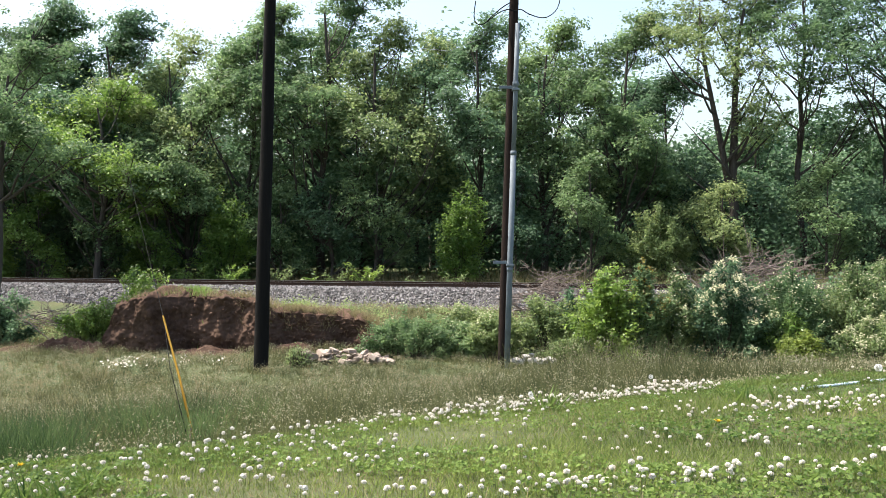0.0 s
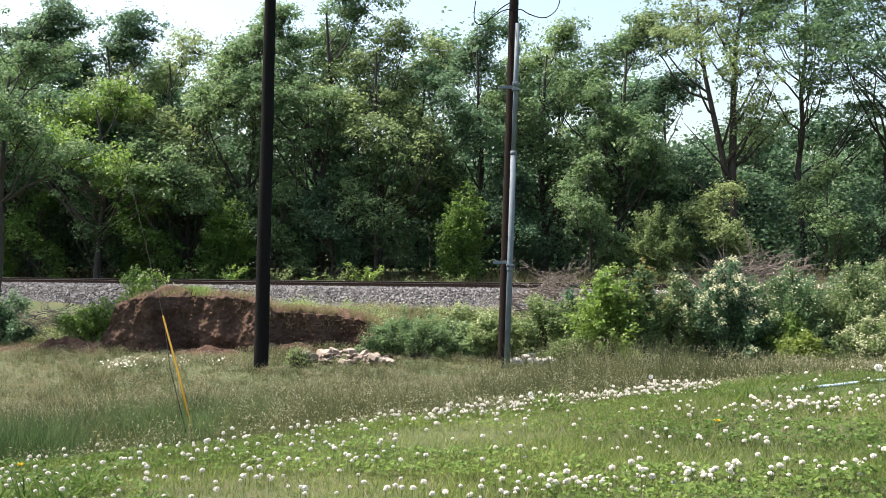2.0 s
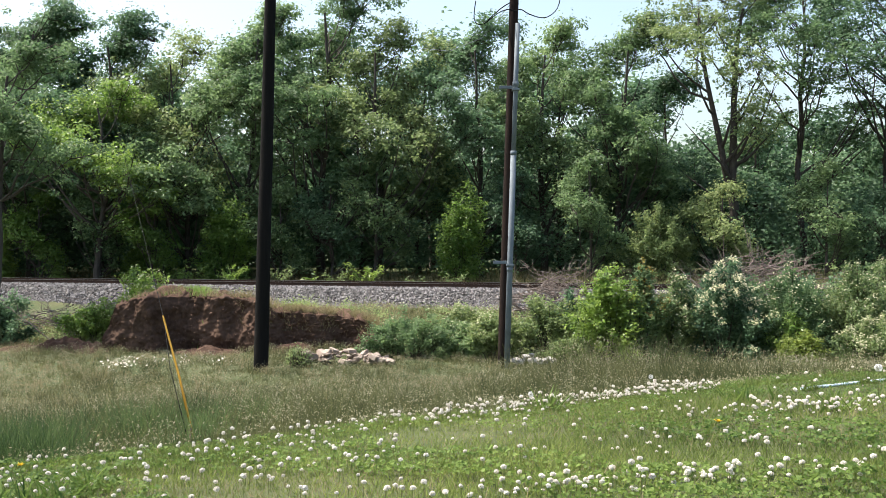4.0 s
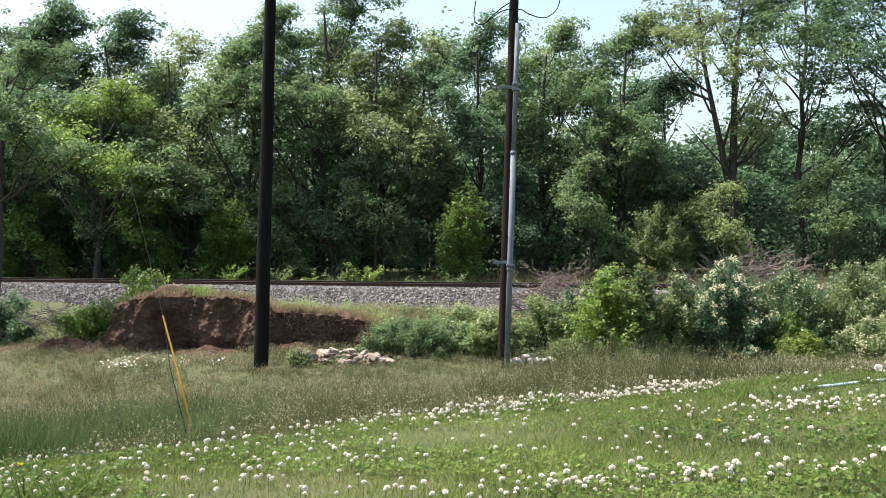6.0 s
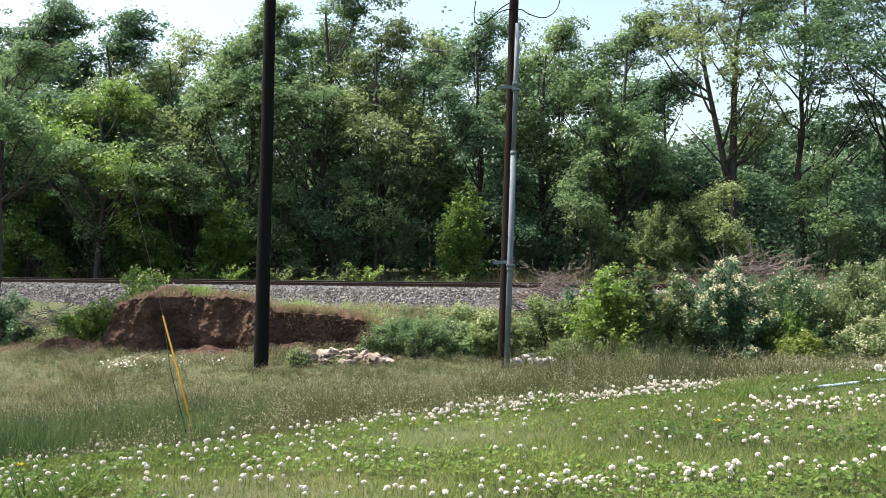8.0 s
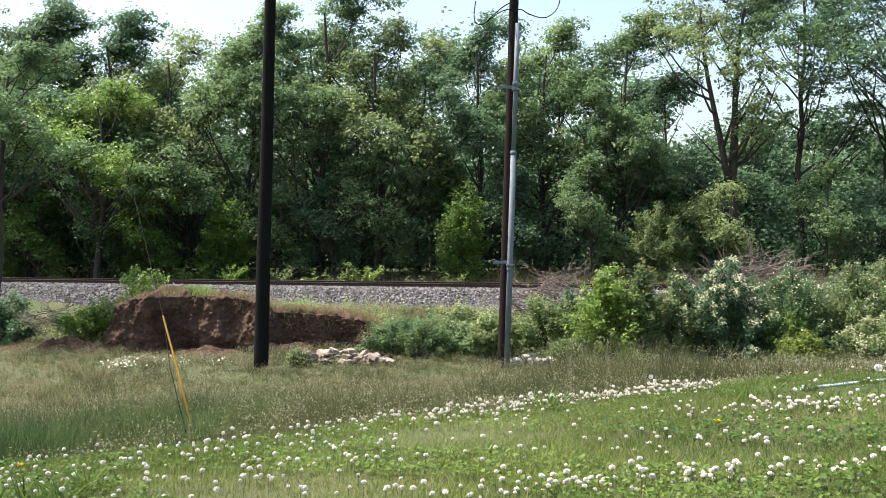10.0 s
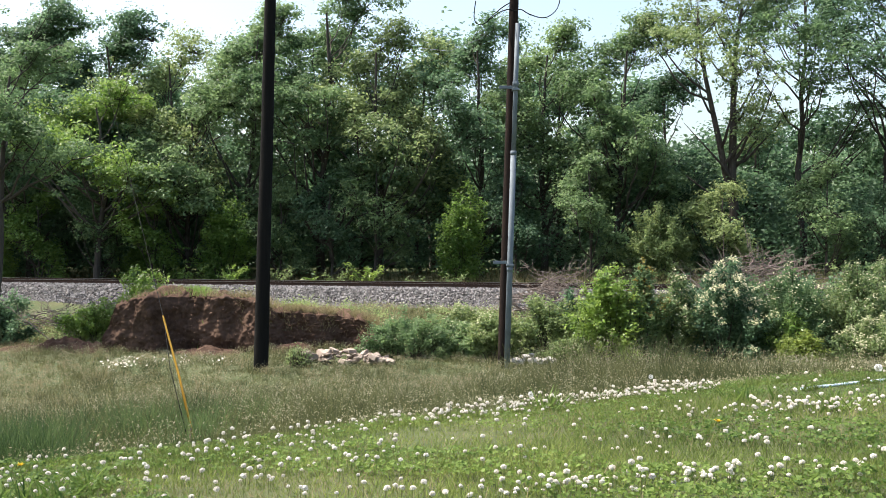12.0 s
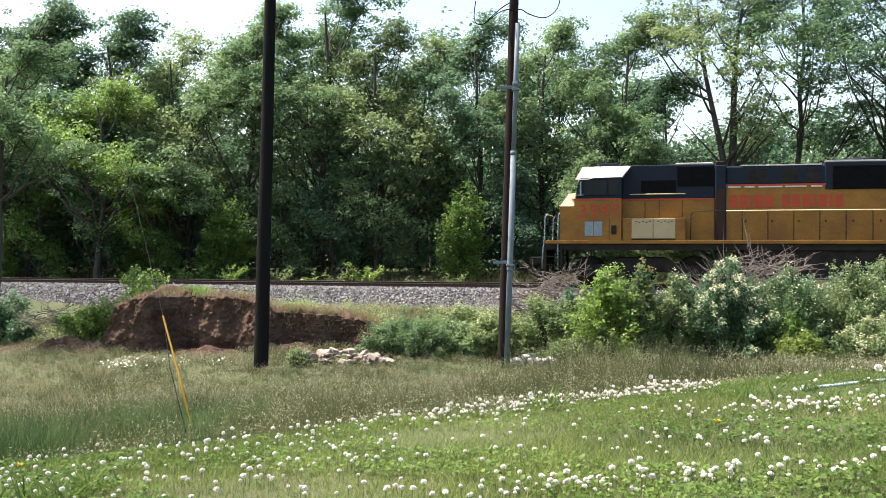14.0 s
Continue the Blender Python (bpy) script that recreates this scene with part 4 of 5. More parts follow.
    x, y = x[k], y[k]
    v, f = blades(rng, x, y, land(x, y) + mound_top(x, y) - 0.02, 0.2, 0.012, 0.8)
    tagged(arrays("bank_straw", v, f, "grass_dry"), "dry straw on the earth bank", "straw", kind="stuff")
    c0 = np.stack([rng.uniform(-16, 2.2, 260), rng.uniform(25.2, 31.5, 260)], 1)
    pick = rng.integers(0, 260, 13000)
    x, y = c0[pick, 0] + rng.normal(0, 0.16, 13000), c0[pick, 1] + rng.normal(0, 0.16, 13000)
    k = beyond(x, y) < -2.0
    x, y = x[k], y[k]
    c = np.stack([x, y, land(x, y) + mound_top(x, y) + np.abs(rng.normal(0, 0.16, len(x)))], 1)
    v, f = leaves(rng, c, 0.07)
    tagged(arrays("bank_weeds", v, f, "leaf_d"), "low leafy weeds scattered over the bank", "weeds", kind="stuff")
    # straw and turf hanging over the mound's lip
    x = rng.uniform(-5.4, -1.4, 4200)
    y = 24.0 + 0.25 * np.sin(x * 1.7) + 0.12 * np.sin(x * 4.3) + rng.uniform(0.12, 0.6, 4200)
    k = np.sin(x * 3.1 + 1) + np.sin(x * 7.7) > -0.5
    x, y = x[k], y[k]
    v, f = blades(rng, x, y, land(x, y) + mound_top(x, y) + 0.02, 0.17, 0.013, 1.1)
    tagged(arrays("lip_straw", v, f, "grass_dry"), "dry tan grass hanging over the earth lip", "straw", kind="stuff")
    # bright tufts
    for tx, ty, w, hh, cnt in ((-4.25, 26.2, 0.55, 0.5, 2600), (-6.9, 25.1, 0.5, 0.22, 900)):
        x, y = tx + rng.normal(0, w * 0.5, cnt), ty + rng.normal(0, 0.25, cnt)
        v, f = blades(rng, x, y, land(x, y) + mound_top(x, y) - 0.02, hh, 0.014, 0.6)
        tagged(arrays("grass_tuft", v, f, "leaf_c"), "bright yellow-green tuft of long grass on the bank", "grass tuft", "grass tufts", "stuff")
    # verge beyond the track
    n = 24000
    x, y = rng.uniform(-26, 24, n), rng.uniform(0, 6.5, n)
    y = 34.5 + (4.4 + y) * 1.025 - SLOPE * x
    v, f = blades(rng, x, y, land(x, y) - 0.02, 0.42, 0.02, 0.5)
    tagged(arrays("verge_grass", v, f, "grass_tall"), "rough grass between the track and the wood", "grass", kind="stuff")
    n = 9000
    x, y = rng.uniform(-26, 24, n), rng.uniform(0, 5, n)
    y = 34.5 + (4.2 + y) * 1.025 - SLOPE * x
    v, f = blades(rng, x, y, land(x, y) - 0.02, 0.55, 0.014, 0.4)
    tagged(arrays("verge_stalks", v, f, "grass_dry"), "dry stalks on the verge beyond the track", "grass", kind="stuff")
    # patch of small white flowers
    n = 180
    x, y = np.concatenate([rng.normal(-6.95, 0.22, 120), rng.uniform(-6.4, -4.6, 60)]), rng.normal(19.6, 0.25, n)
    c = np.stack([x, y, land(x, y) + rng.uniform(0.22, 0.42, n)], 1)
    v, f = leaves(rng, c, 0.045, 0.9, 1.0)
    sv, sf = blades(rng, x, y, land(x, y) - 0.01, 0.36, 0.006, 0.1)
    tagged(arrays("white_wildflowers", v, f, "petal"), "patch of small white wildflowers in the meadow", "wildflowers", kind="stuff")


def clover_head(seed):
    """A round clover head of small upright florets on its stem, top at the origin's height 0.07."""
    r = random.Random(seed)
    bm = bmesh.new()
    for ring, (el, n) in enumerate(((1.45, 3), (0.95, 7), (0.4, 10), (-0.15, 10), (-0.6, 7))):
        for k in range(n):
            a = 2 * math.pi * (k + 0.5 * (ring % 2)) / n + r.uniform(-0.12, 0.12)
            d = Vector((math.cos(a) * math.cos(el), math.sin(a) * math.cos(el), math.sin(el) * 0.72))
            s = Vector((-math.sin(a), math.cos(a), 0)) * 0.0032
            u = d.cross(s).normalized() * 0.0036
            o, tip = d * 0.004, d * (0.0125 * r.uniform(0.9, 1.12))
            vs = [bm.verts.new(Vector((0, 0, 0.07)) + p) for p in (o, tip - s, tip + u, tip + s, tip - u)]
            for i in range(1, 5):
                bm.faces.new((vs[0], vs[i], vs[i % 4 + 1]))
            bm.faces.new((vs[1], vs[2], vs[3], vs[4]))
    return bm


def build_lawn():
    rng = np.random.default_rng(21)
    n = 140000
    y = 2.5 + 6.0 * rng.uniform(0, 1, n) ** 1.1
    x = rng.uniform(-1, 1, n) * (0.5 * y + 0.5)
    # the rest of the lawn, more thinly
    y = np.concatenate([y, rng.uniform(-6, 8.5, 22000)])
    x = np.concatenate([x, rng.uniform(-11, 12, 22000)])
    k = y < edge(x) + 0.5
    x, y = x[k], y[k]
    hgt = 0.038 + 0.02 * np.sin(x * 2.3 + y) * np.sin(y * 3.1 - x)
    v, f = blades(rng, x, y, land(x, y) - 0.005, hgt, 0.0042, 0.7)
    tagged(arrays("lawn_grass", v, f, "lawn"), "short mown green lawn full of clover", "lawn", kind="stuff")
    y = np.concatenate([2.5 + 5.0 * rng.uniform(0, 1, 21000), rng.uniform(-6, 8, 9000)])
    x = np.concatenate([rng.uniform(-1, 1, 21000) * (0.5 * y[:21000] + 0.5), rng.uniform(-11, 12, 9000)])
    k = (y < edge(x) + 0.1) & (np.sin(x * 2.1 + 1.2 * np.sin(y * 1.7)) * np.sin(y * 2.6 + x) > -0.35)
    x, y = x[k], y[k]
    hump = np.clip(np.sin(x * 7.3 + 2 * np.sin(y * 5.1)) * np.sin(y * 8.7 + x * 3.1), -0.3, 1)
    z = land(x, y) + rng.uniform(0.012, 0.045, len(x)) + 0.03 * hump
    a = rng.uniform(0, 6.28, len(x))
    c = np.concatenate([np.stack([x + 0.010 * np.cos(a + o), y + 0.010 * np.sin(a + o), z], 1) for o in (0, 2.09, 4.19)])
    v, f = leaves(rng, c, np.where(c[:, 1:2] < 4.4, 0.0165, 0.012), 0.95, 0.9)
    tagged(arrays("clover_leaves", v, f, "clover"), "low carpet of three-part clover leaves", "clover", kind="stuff")
    n = 13000
    y = 2.5 + 6.0 * rng.uniform(0, 1, n) ** 1.1
    x = rng.uniform(-1, 1, n) * (0.5 * y + 0.5)
    k = (y < edge(x) + 0.3) & (np.sin(x * 1.6 + 2) * np.sin(y * 2.2 + 0.7 * x) > -0.3)
    x, y = x[k], y[k]
    v, f = blades(rng, x, y, land(x, y) - 0.004, 0.045, 0.004, 0.9)
    tagged(arrays("dry_lawn_blades", v, f, "grass_dry"), "dry straw-coloured blades in the lawn", "grass", kind="stuff")
    # broad dark weeds
    for i, (wx, wy) in enumerate(((-1.53, 3.45), (-1.42, 3.6), (0.62, 5.3), (1.75, 5.2), (2.0, 4.6), (-1.7, 3.35))):
        m = 34
        ax = wx + rng.normal(0, 0.05, m)
        ay = wy + rng.normal(0, 0.05, m)
        v, f = blades(rng, ax, ay, land(ax, ay) - 0.004, 0.11, 0.016, 0.8)
        tagged(arrays("lawn_weed", v, f, "clover"), "clump of long dark green weed leaves in the lawn", "weed", "lawn weeds", "stuff")
    # flower heads: thick along the lawn's edge and in drifts
    heads = []
    ex = rng.uniform(-0.1, 1.75, 290)
    heads.append((ex, edge(ex) - 0.04 + rng.normal(0, 0.08, 290)))
    ex = rng.uniform(-2.6, 3.6, 70)
    heads.append((ex, edge(ex) - np.abs(rng.normal(0, 0.35, 70))))
    for cx, cy, sx, sy, m in ((1.95, 4.6, 0.42, 0.09, 150), (0.4, 3.08, 0.5, 0.06, 75), (1.1, 3.1, 0.4, 0.05, 60), (-0.2, 4.9, 0.45, 0.25, 60), (-1.0, 4.4, 0.5, 0.2, 60), (-0.8, 3.75, 0.6, 0.3, 90), (-1.55, 3.75, 0.25, 0.16, 24), (1.0, 3.75, 0.3, 0.12, 30)):
        heads.append((cx + rng.normal(0, sx, m), cy + rng.normal(0, sy, m)))
    m = 130
    yy = rng.uniform(2.9, 6.2, m)
    heads.append((rng.uniform(-1, 1, m) * 0.52 * yy, yy))
    heads.append((rng.uniform(-9, 10, 160), rng.uniform(-5, 7.5, 160)))
    hx, hy = np.concatenate([a for a, _ in heads]), np.concatenate([b for _, b in heads])
    k = (hy < edge(hx) + 0.2) & ((np.hypot(hx, hy) > 1.5))
    hx, hy = hx[k], hy[k]
    meshes = []
    for i in range(3):
        bm = clover_head(60 + i)
        me = bpy.data.meshes.new("flower_head")
        bm.to_mesh(me)
        bm.free()
        me.materials.append(M["petal"])
        meshes.append(me)
    patch = thing("white_clover", 0.3, 4.4, float(land(0.3, 4.4)), "white clover flowers scattered over the lawn", "clover")
    org = Vector(patch.matrix_basis.translation)
    order = np.argsort(np.where((hy > 2.6) & in_view(hx, hy), hy, 50 + hy))
    sv, sf = [], []
    rest_v, rest_f, base = [], [], 0
    stems = []
    for rank, i in enumerate(order):
        x, y = float(hx[i]), float(hy[i])
        z = float(land(x, y)) + rng.uniform(-0.03, 0.035)
        sc = rng.uniform(0.42, 0.95)
        tilt = (rng.uniform(-22, 22), rng.uniform(-22, 22), rng.uniform(0, 360))
        top = Vector((x, y, z + 0.07 * sc))
        stems.append((np.array([[x, y, float(land(x, y)) - 0.01], [x + rng.normal(0, 0.004), y, z + 0.03], top[:]]), np.array([0.0012, 0.0011, 0.001])))
        mtx = Matrix.Translation(top) @ pose(0, 0, 0, *tilt) @ Matrix.Diagonal((sc, sc, sc, 1)) @ Matrix.Translation((0, 0, -0.07))
        if rank < 280:
            ob = new("flower_head", meshes[rank % 3])
            ob.parent = patch
            ob.matrix_basis = Matrix.Translation(-org) @ mtx
        else:
            rest_v.append((mtx, meshes[rank % 3]))
    v, f = tubes(stems, 3)
    tagged(arrays("stalkwork", v - np.array(org), f, "stem", patch), "thin green stems", kind="stuff")
    bm = bmesh.new()
    for mtx, me in rest_v:
        c = me.copy()
        c.transform(Matrix.Translation(-org) @ mtx)
        bm.from_mesh(c)
        bpy.data.meshes.remove(c)
    tagged(part("flower_drift", bm, "petal", patch), kind="stuff")
    # seeding dandelions and yellow ones
    def clock(x, y, h, r, label):
        t = thing("dandelion_clock", x, y, float(land(x, y)), label, "dandelion", "seeding dandelions")
        part("stalk", rod(bmesh.new(), [(0, 0, -0.01), (0.004, 0, h * 0.6), (0, 0, h)], 0.0022, 6), "stem", t)
        q = np.random.default_rng(int(h * 1000))
        d = q.normal(size=(320, 3))
        d /= np.linalg.norm(d, axis=1, keepdims=True)
        v, f = leaves(q, d * r * 0.8 + [0, 0, h], r * 0.3, 0.7, 0)
        arrays("seed_head", v, f, "fluff", t)
    clock(2.41, 5.0, 0.17, 0.024, "white dandelion clock on a tall stalk")
    clock(0.56, 5.75, 0.10, 0.02, "white dandelion clock at the lawn edge")
    clock(1.37, 5.95, 0.13, 0.017, "small dandelion clock among the clover")
    for x, y in ((-1.93, 4.12), (1.28, 4.2)):
        t = thing("dandelion", x, y, float(land(x, y)), "low yellow dandelion flower in the lawn", "dandelion", "yellow dandelions")
        part("stalk", rod(bmesh.new(), [(0, 0, -0.01), (0, 0, 0.05)], 0.002, 6), "stem", t)
        v, f = blades(np.random.default_rng(3), np.zeros(40), np.zeros(40), np.full(40, 0.045), 0.012, 0.006, 1.4)
        arrays("flower", v, f, "dandelion", t)
    # pale pipe lying in the grass
    pts = [(2.2, 5.55), (2.5, 5.66), (2.9, 5.8), (3.4, 5.95), (4.4, 6.25)]
    bm = rod(bmesh.new(), [(a, b, float(land(a, b)) + 0.008) for a, b in pts], 0.0105, 10)
    tagged(part("plastic_pipe", bm, "pvc"), "pale blue plastic pipe lying on the lawn", "pipe")
    px = rng.uniform(2.1, 3.7, 2200)
    py = np.interp(px, [a for a, _ in pts], [b for _, b in pts]) - rng.uniform(0.005, 0.09, 2200)
    thick = np.sin(px * 9) * np.sin(px * 23) > 0.1
    px, py = px[thick], py[thick]
    v, f = blades(rng, px, py, land(px, py) - 0.004, 0.05, 0.005, 0.6)
    tagged(arrays("grass_by_pipe", v, f, "lawn"), "longer grass grown over the plastic pipe", "grass", kind="stuff")


def build_saplings():
    """Young sumacs and weeds with long drooping leaves."""
    for i, (x, y, h, n, m) in enumerate(((-3.35, 38.6, 1.35, 150, "leaf_c"), (-9.5, 40.0, 1.3, 130, "leaf_c"), (-7.3, 40.2, 1.2, 90, "leaf_d"), (-5.6, 39.6, 0.9, 70, "leaf_c"), (-11.2, 40.4, 1.2, 80, "leaf_c"), (-4.6, 39.2, 1.0, 70, "leaf_d"), (0.4, 38.4, 0.9, 70, "leaf_d"), (-1.2, 38.5, 0.8, 60, "leaf_d"))):
        rng = np.random.default_rng(500 + i)
        z = float(land(x, y))
        t = thing("sapling", x, y, z, "young sapling with long pale leaves beside the track", "sapling", "saplings by the track")
        paths, cs = [], []
        for k in range(9):
            a = rng.uniform(0, 6.28)
            u = np.linspace(0, 1, 6)[:, None]
            top = h * rng.uniform(0.7, 1.05)
            p = np.array([0, 0, top * 0.45]) * np.minimum(1, u * 2) + np.array([math.cos(a) * h * 0.55, math.sin(a) * h * 0.35, top * 0.55]) * u ** 1.3
            paths.append((p, np.linspace(0.012, 0.004, 6)))
            cs.append(p[rng.integers(2, 6, n // 9 * 2)] + rng.normal(0, 0.07, (n // 9 * 2, 3)))
        v, f = tubes(paths, 4)
        tagged(arrays("leaf_stalk", v, f, "stem", t, True), "slender green stems", kind="stuff")
        v, f = leaves(rng, np.concatenate(cs), 0.19, 0.3, 0.8)
        arrays("foliage", v, f, m, t)


build_meadow()
build_saplings()


# ---- locomotive: local +x is forward, +y faces the meadow ----
def lettering(text, x, y, z, size, material, parent, name, label):
    cu = bpy.data.curves.new(name, "FONT")
    cu.body, cu.size, cu.extrude, cu.offset = text, size, 0.003, 0.009
    cu.space_character = 1.25
    tmp = new(name, cu)
    bpy.context.view_layer.update()
    me = bpy.data.meshes.new_from_object(tmp.evaluated_get(bpy.context.evaluated_depsgraph_get()))
    bpy.data.objects.remove(tmp)
    me.materials.clear()
    me.materials.append(M[material])
    ob = new(name, me)
    ob.parent = parent
    ob.matrix_basis = Matrix(((-1, 0, 0, x), (0, 0, 1, y), (0, 1, 0, z), (0, 0, 0, 1)))
    return tagged(ob, label)


def build_locomotive():
    t = thing("locomotive", 0, 0, RAIL, "weathered yellow and grey diesel freight locomotive on the track", "locomotive")

    def B(name, x0, x1, y0, y1, z0, z1, mat, parent=t, bevel=0.01, label=""):
        return part(name, box(bmesh.new(), x0, x1, y0, y1, z0, z1, bevel), mat, parent, label)
    # frame
    frame_ = B("underframe", -21.0, 0.0, -1.45, 1.45, 1.30, 1.60, "dirty")
    B("walkway", -20.9, -0.05, -1.5, 1.5, 1.604, 1.64, "dirty")
    for y in (1.5, -1.53):
        B("side_sill", -20.6, -0.02, y, y + 0.03, 1.53, 1.65, "paint_yellow", label="yellow sill along the walkway")
    # front end
    pilot = B("pilot", -0.04, 0.06, -1.45, 1.45, 0.28, 1.55, "dirty")
    part("snow_plough", prism(bmesh.new(), [(0.06, 0.12), (0.45, 0.12), (0.2, 0.5), (0.06, 0.62)], -1.4, 1.4), "dirty", pilot)
    B("coupler", 0.06, 0.72, -0.17, 0.17, 0.75, 1.02, "dirty", bevel=0.03)
    for y in (1.0, -1.5):
        well = B("step_well", -0.62, -0.54, y, y + 0.5, 0.42, 1.5, "dirty")
        for k in range(4):
            B("step", -0.54, -0.06, y, y + 0.5, 0.45 + 0.3 * k, 0.48 + 0.3 * k, "dirty", well, 0.004, "worn step")
    for y in (1.5, -1.5):
        for x, z1 in ((0.02, 2.62), (-0.46, 2.7)):
            part("grab_rail", rod(bmesh.new(), [(x + 0.10 * (x > 0), y, 0.62), (x + 0.06 * (x > 0), y, 1.3), (x, y, 1.8), (x - 0.02, y, z1 - 0.15), (x - 0.1, y - 0.08 * (1 if y > 0 else -1), z1)], 0.017, 8), "louvre", t, "pale grab rail")
    part("front_rail", rod(bmesh.new(), [(0.0, -1.42, 2.6), (0.0, 1.42, 2.6)], 0.018, 8), "handrail", t)
    # nose and cab
    nose = part("nose", prism(bmesh.new(), [(-0.52, 1.64), (-0.52, 2.86), (-1.05, 2.86), (-1.05, 1.64)], -1.46, 1.46), "paint_yellow", t)
    bm = bmesh.new()
    a = [bm.verts.new(p) for p in ((-0.52, -1.46, 2.864), (-0.52, 1.46, 2.864), (-1.05, 1.46, 2.864), (-1.05, -1.46, 2.864))]
    b = [bm.verts.new(p) for p in ((-0.80, -0.95, 3.36), (-0.80, 0.95, 3.36), (-1.10, 0.95, 3.38), (-1.10, -0.95, 3.38))]
    bm.faces.new(a)
    bm.faces.new(b[::-1])
    for i in range(4):
        bm.faces.new((a[i], b[i], b[(i + 1) % 4], a[(i + 1) % 4]))
    bmesh.ops.recalc_face_normals(bm, faces=bm.faces)
    bmesh.ops.bevel(bm, geom=list(bm.edges), offset=0.03, segments=2, affect="EDGES")
    # cream in place of yellow: the sun on this slope is painted in
    part("nose_top", bm, "paint_cream", nose, "sloping yellow nose top with sunlight painted in as cream")
    B("headlight", -0.66, -0.52, -0.22, 0.22, 2.62, 2.8, "louvre", nose, 0.02, "twin headlight housing")
    B("nose_door", -0.525, -0.505, -0.85, -0.25, 1.7, 2.8, "paint_yellow", nose)
    B("horn_bracket", -0.92, -0.8, 1.15, 1.3, 3.36, 3.45, "roof", nose)
    low = part("lower_cab", prism(bmesh.new(), [(-1.05, 1.64), (-1.05, 3.12), (-2.72, 3.12), (-2.72, 1.64)], -1.5, 1.5), "paint_yellow", t)
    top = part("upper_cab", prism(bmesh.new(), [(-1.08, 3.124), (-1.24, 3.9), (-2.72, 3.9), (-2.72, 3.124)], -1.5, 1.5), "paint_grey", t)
    bm = bmesh.new()
    lo = [(-1.10, -1.53, 3.84), (-2.74, -1.53, 3.9), (-2.74, 1.53, 3.9), (-1.75, 1.53, 3.9), (-1.55, 1.53, 3.84), (-1.10, 1.53, 3.84)]
    hi = [(-1.32, -1.0, 4.32), (-3.05, -1.0, 4.34), (-3.05, 1.0, 4.34), (-1.9, 1.0, 4.33), (-1.6, 1.0, 4.33), (-1.32, 1.0, 4.32)]
    a, b = [bm.verts.new(p) for p in lo], [bm.verts.new(p) for p in hi]
    bm.faces.new(a)
    bm.faces.new(b[::-1])
    for i in range(6):
        bm.faces.new((a[i], b[i], b[(i + 1) % 6], a[(i + 1) % 6]))
    bmesh.ops.recalc_face_normals(bm, faces=bm.faces)
    bmesh.ops.bevel(bm, geom=list(bm.edges), offset=0.015, segments=1, affect="EDGES")
    # sunlight on the slope is put into the pale colour
    roof = part("cab_roof", bm, "roof", t, "sloping cab roof with sunlight painted in as a pale colour")
    B("air_conditioner", -2.6, -1.9, -0.5, 0.5, 4.33, 4.5, "paint_grey", roof, 0.03)
    B("antenna_plate", -1.7, -1.5, -0.3, 0.3, 4.34, 4.40, "black", roof)
    B("side_window", -2.18, -1.36, 1.49, 1.512, 3.30, 3.78, "glass", top, 0.004, "dark cab window")
    B("side_window", -2.60, -2.28, 1.49, 1.512, 3.30, 3.76, "glass", top, 0.004, "dark cab window")
    for x0, x1, z0, z1 in ((-2.22, -1.32, 3.26, 3.30), (-2.22, -2.18, 3.30, 3.78), (-2.64, -2.24, 3.26, 3.295)):
        B("window_frame", x0, x1, 1.49, 1.525, z0, z1, "paint_grey", top, 0.004)
    B("wind_deflector", -1.30, -1.26, 1.49, 1.58, 3.28, 3.76, "louvre", top, 0.004, "pale framed wind deflector")
    B("deflector_foot", -1.38, -1.14, 1.5, 1.58, 3.26, 3.29, "louvre", top, 0.004)
    part("windscreen", prism(bmesh.new(), [(-1.075, 3.32), (-1.215, 3.8), (-1.235, 3.8), (-1.095, 3.32)], -1.2, 1.2), "glass", top, "dark windscreen")
    for y in (1.502, -1.518):
        B("stripe", -2.72, -1.02, y, y + 0.016, 3.09, 3.15, "paint_red", low, 0.003, "red stripe")
    for x0 in (-1.72, -2.04):
        v = B("vent", x0, x0 + 0.29, 1.49, 1.515, 1.80, 2.32, "louvre", low, 0.005, "grey louvred vent")
        for k in range(9):
            B("slat", x0 + 0.02, x0 + 0.27, 1.512, 1.527, 1.83 + k * 0.053, 1.858 + k * 0.053, "louvre", v, 0.0)
    B("small_vent", -2.55, -2.36, 1.49, 1.515, 1.86, 2.18, "dirty", low, 0.005)
    B("door_seam", -2.30, -2.285, 1.49, 1.508, 1.66, 2.4, "dirty", low, 0.0)
    lettering("3997", -1.20, 1.507, 2.50, 0.62, "paint_red", low, "road_number", "faded red painted numerals")
    # equipment hood behind the cab
    eh = B("equipment_hood", -5.95, -2.72, -1.0, 1.0, 1.64, 3.12, "paint_yellow", bevel=0.02)
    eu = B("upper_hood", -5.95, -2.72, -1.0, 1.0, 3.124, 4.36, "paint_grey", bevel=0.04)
    for x0, x1 in ((-4.62, -3.4), ):
        B("filter_screen", x0, x1, 0.98, 1.014, 3.34, 3.80, "black", eu, 0.005, "dark screened opening")
    B("radiator_grille", -5.93, -4.66, 0.98, 1.03, 3.58, 4.28, "black", eu, 0.008, "black intake grille")
    # pale colour stands for sun on the hood's top
    B("hood_roof", -5.9, -4.6, -0.9, 0.9, 4.36, 4.42, "roof", eu, 0.02, "roof hatch painted pale to show sunlight")
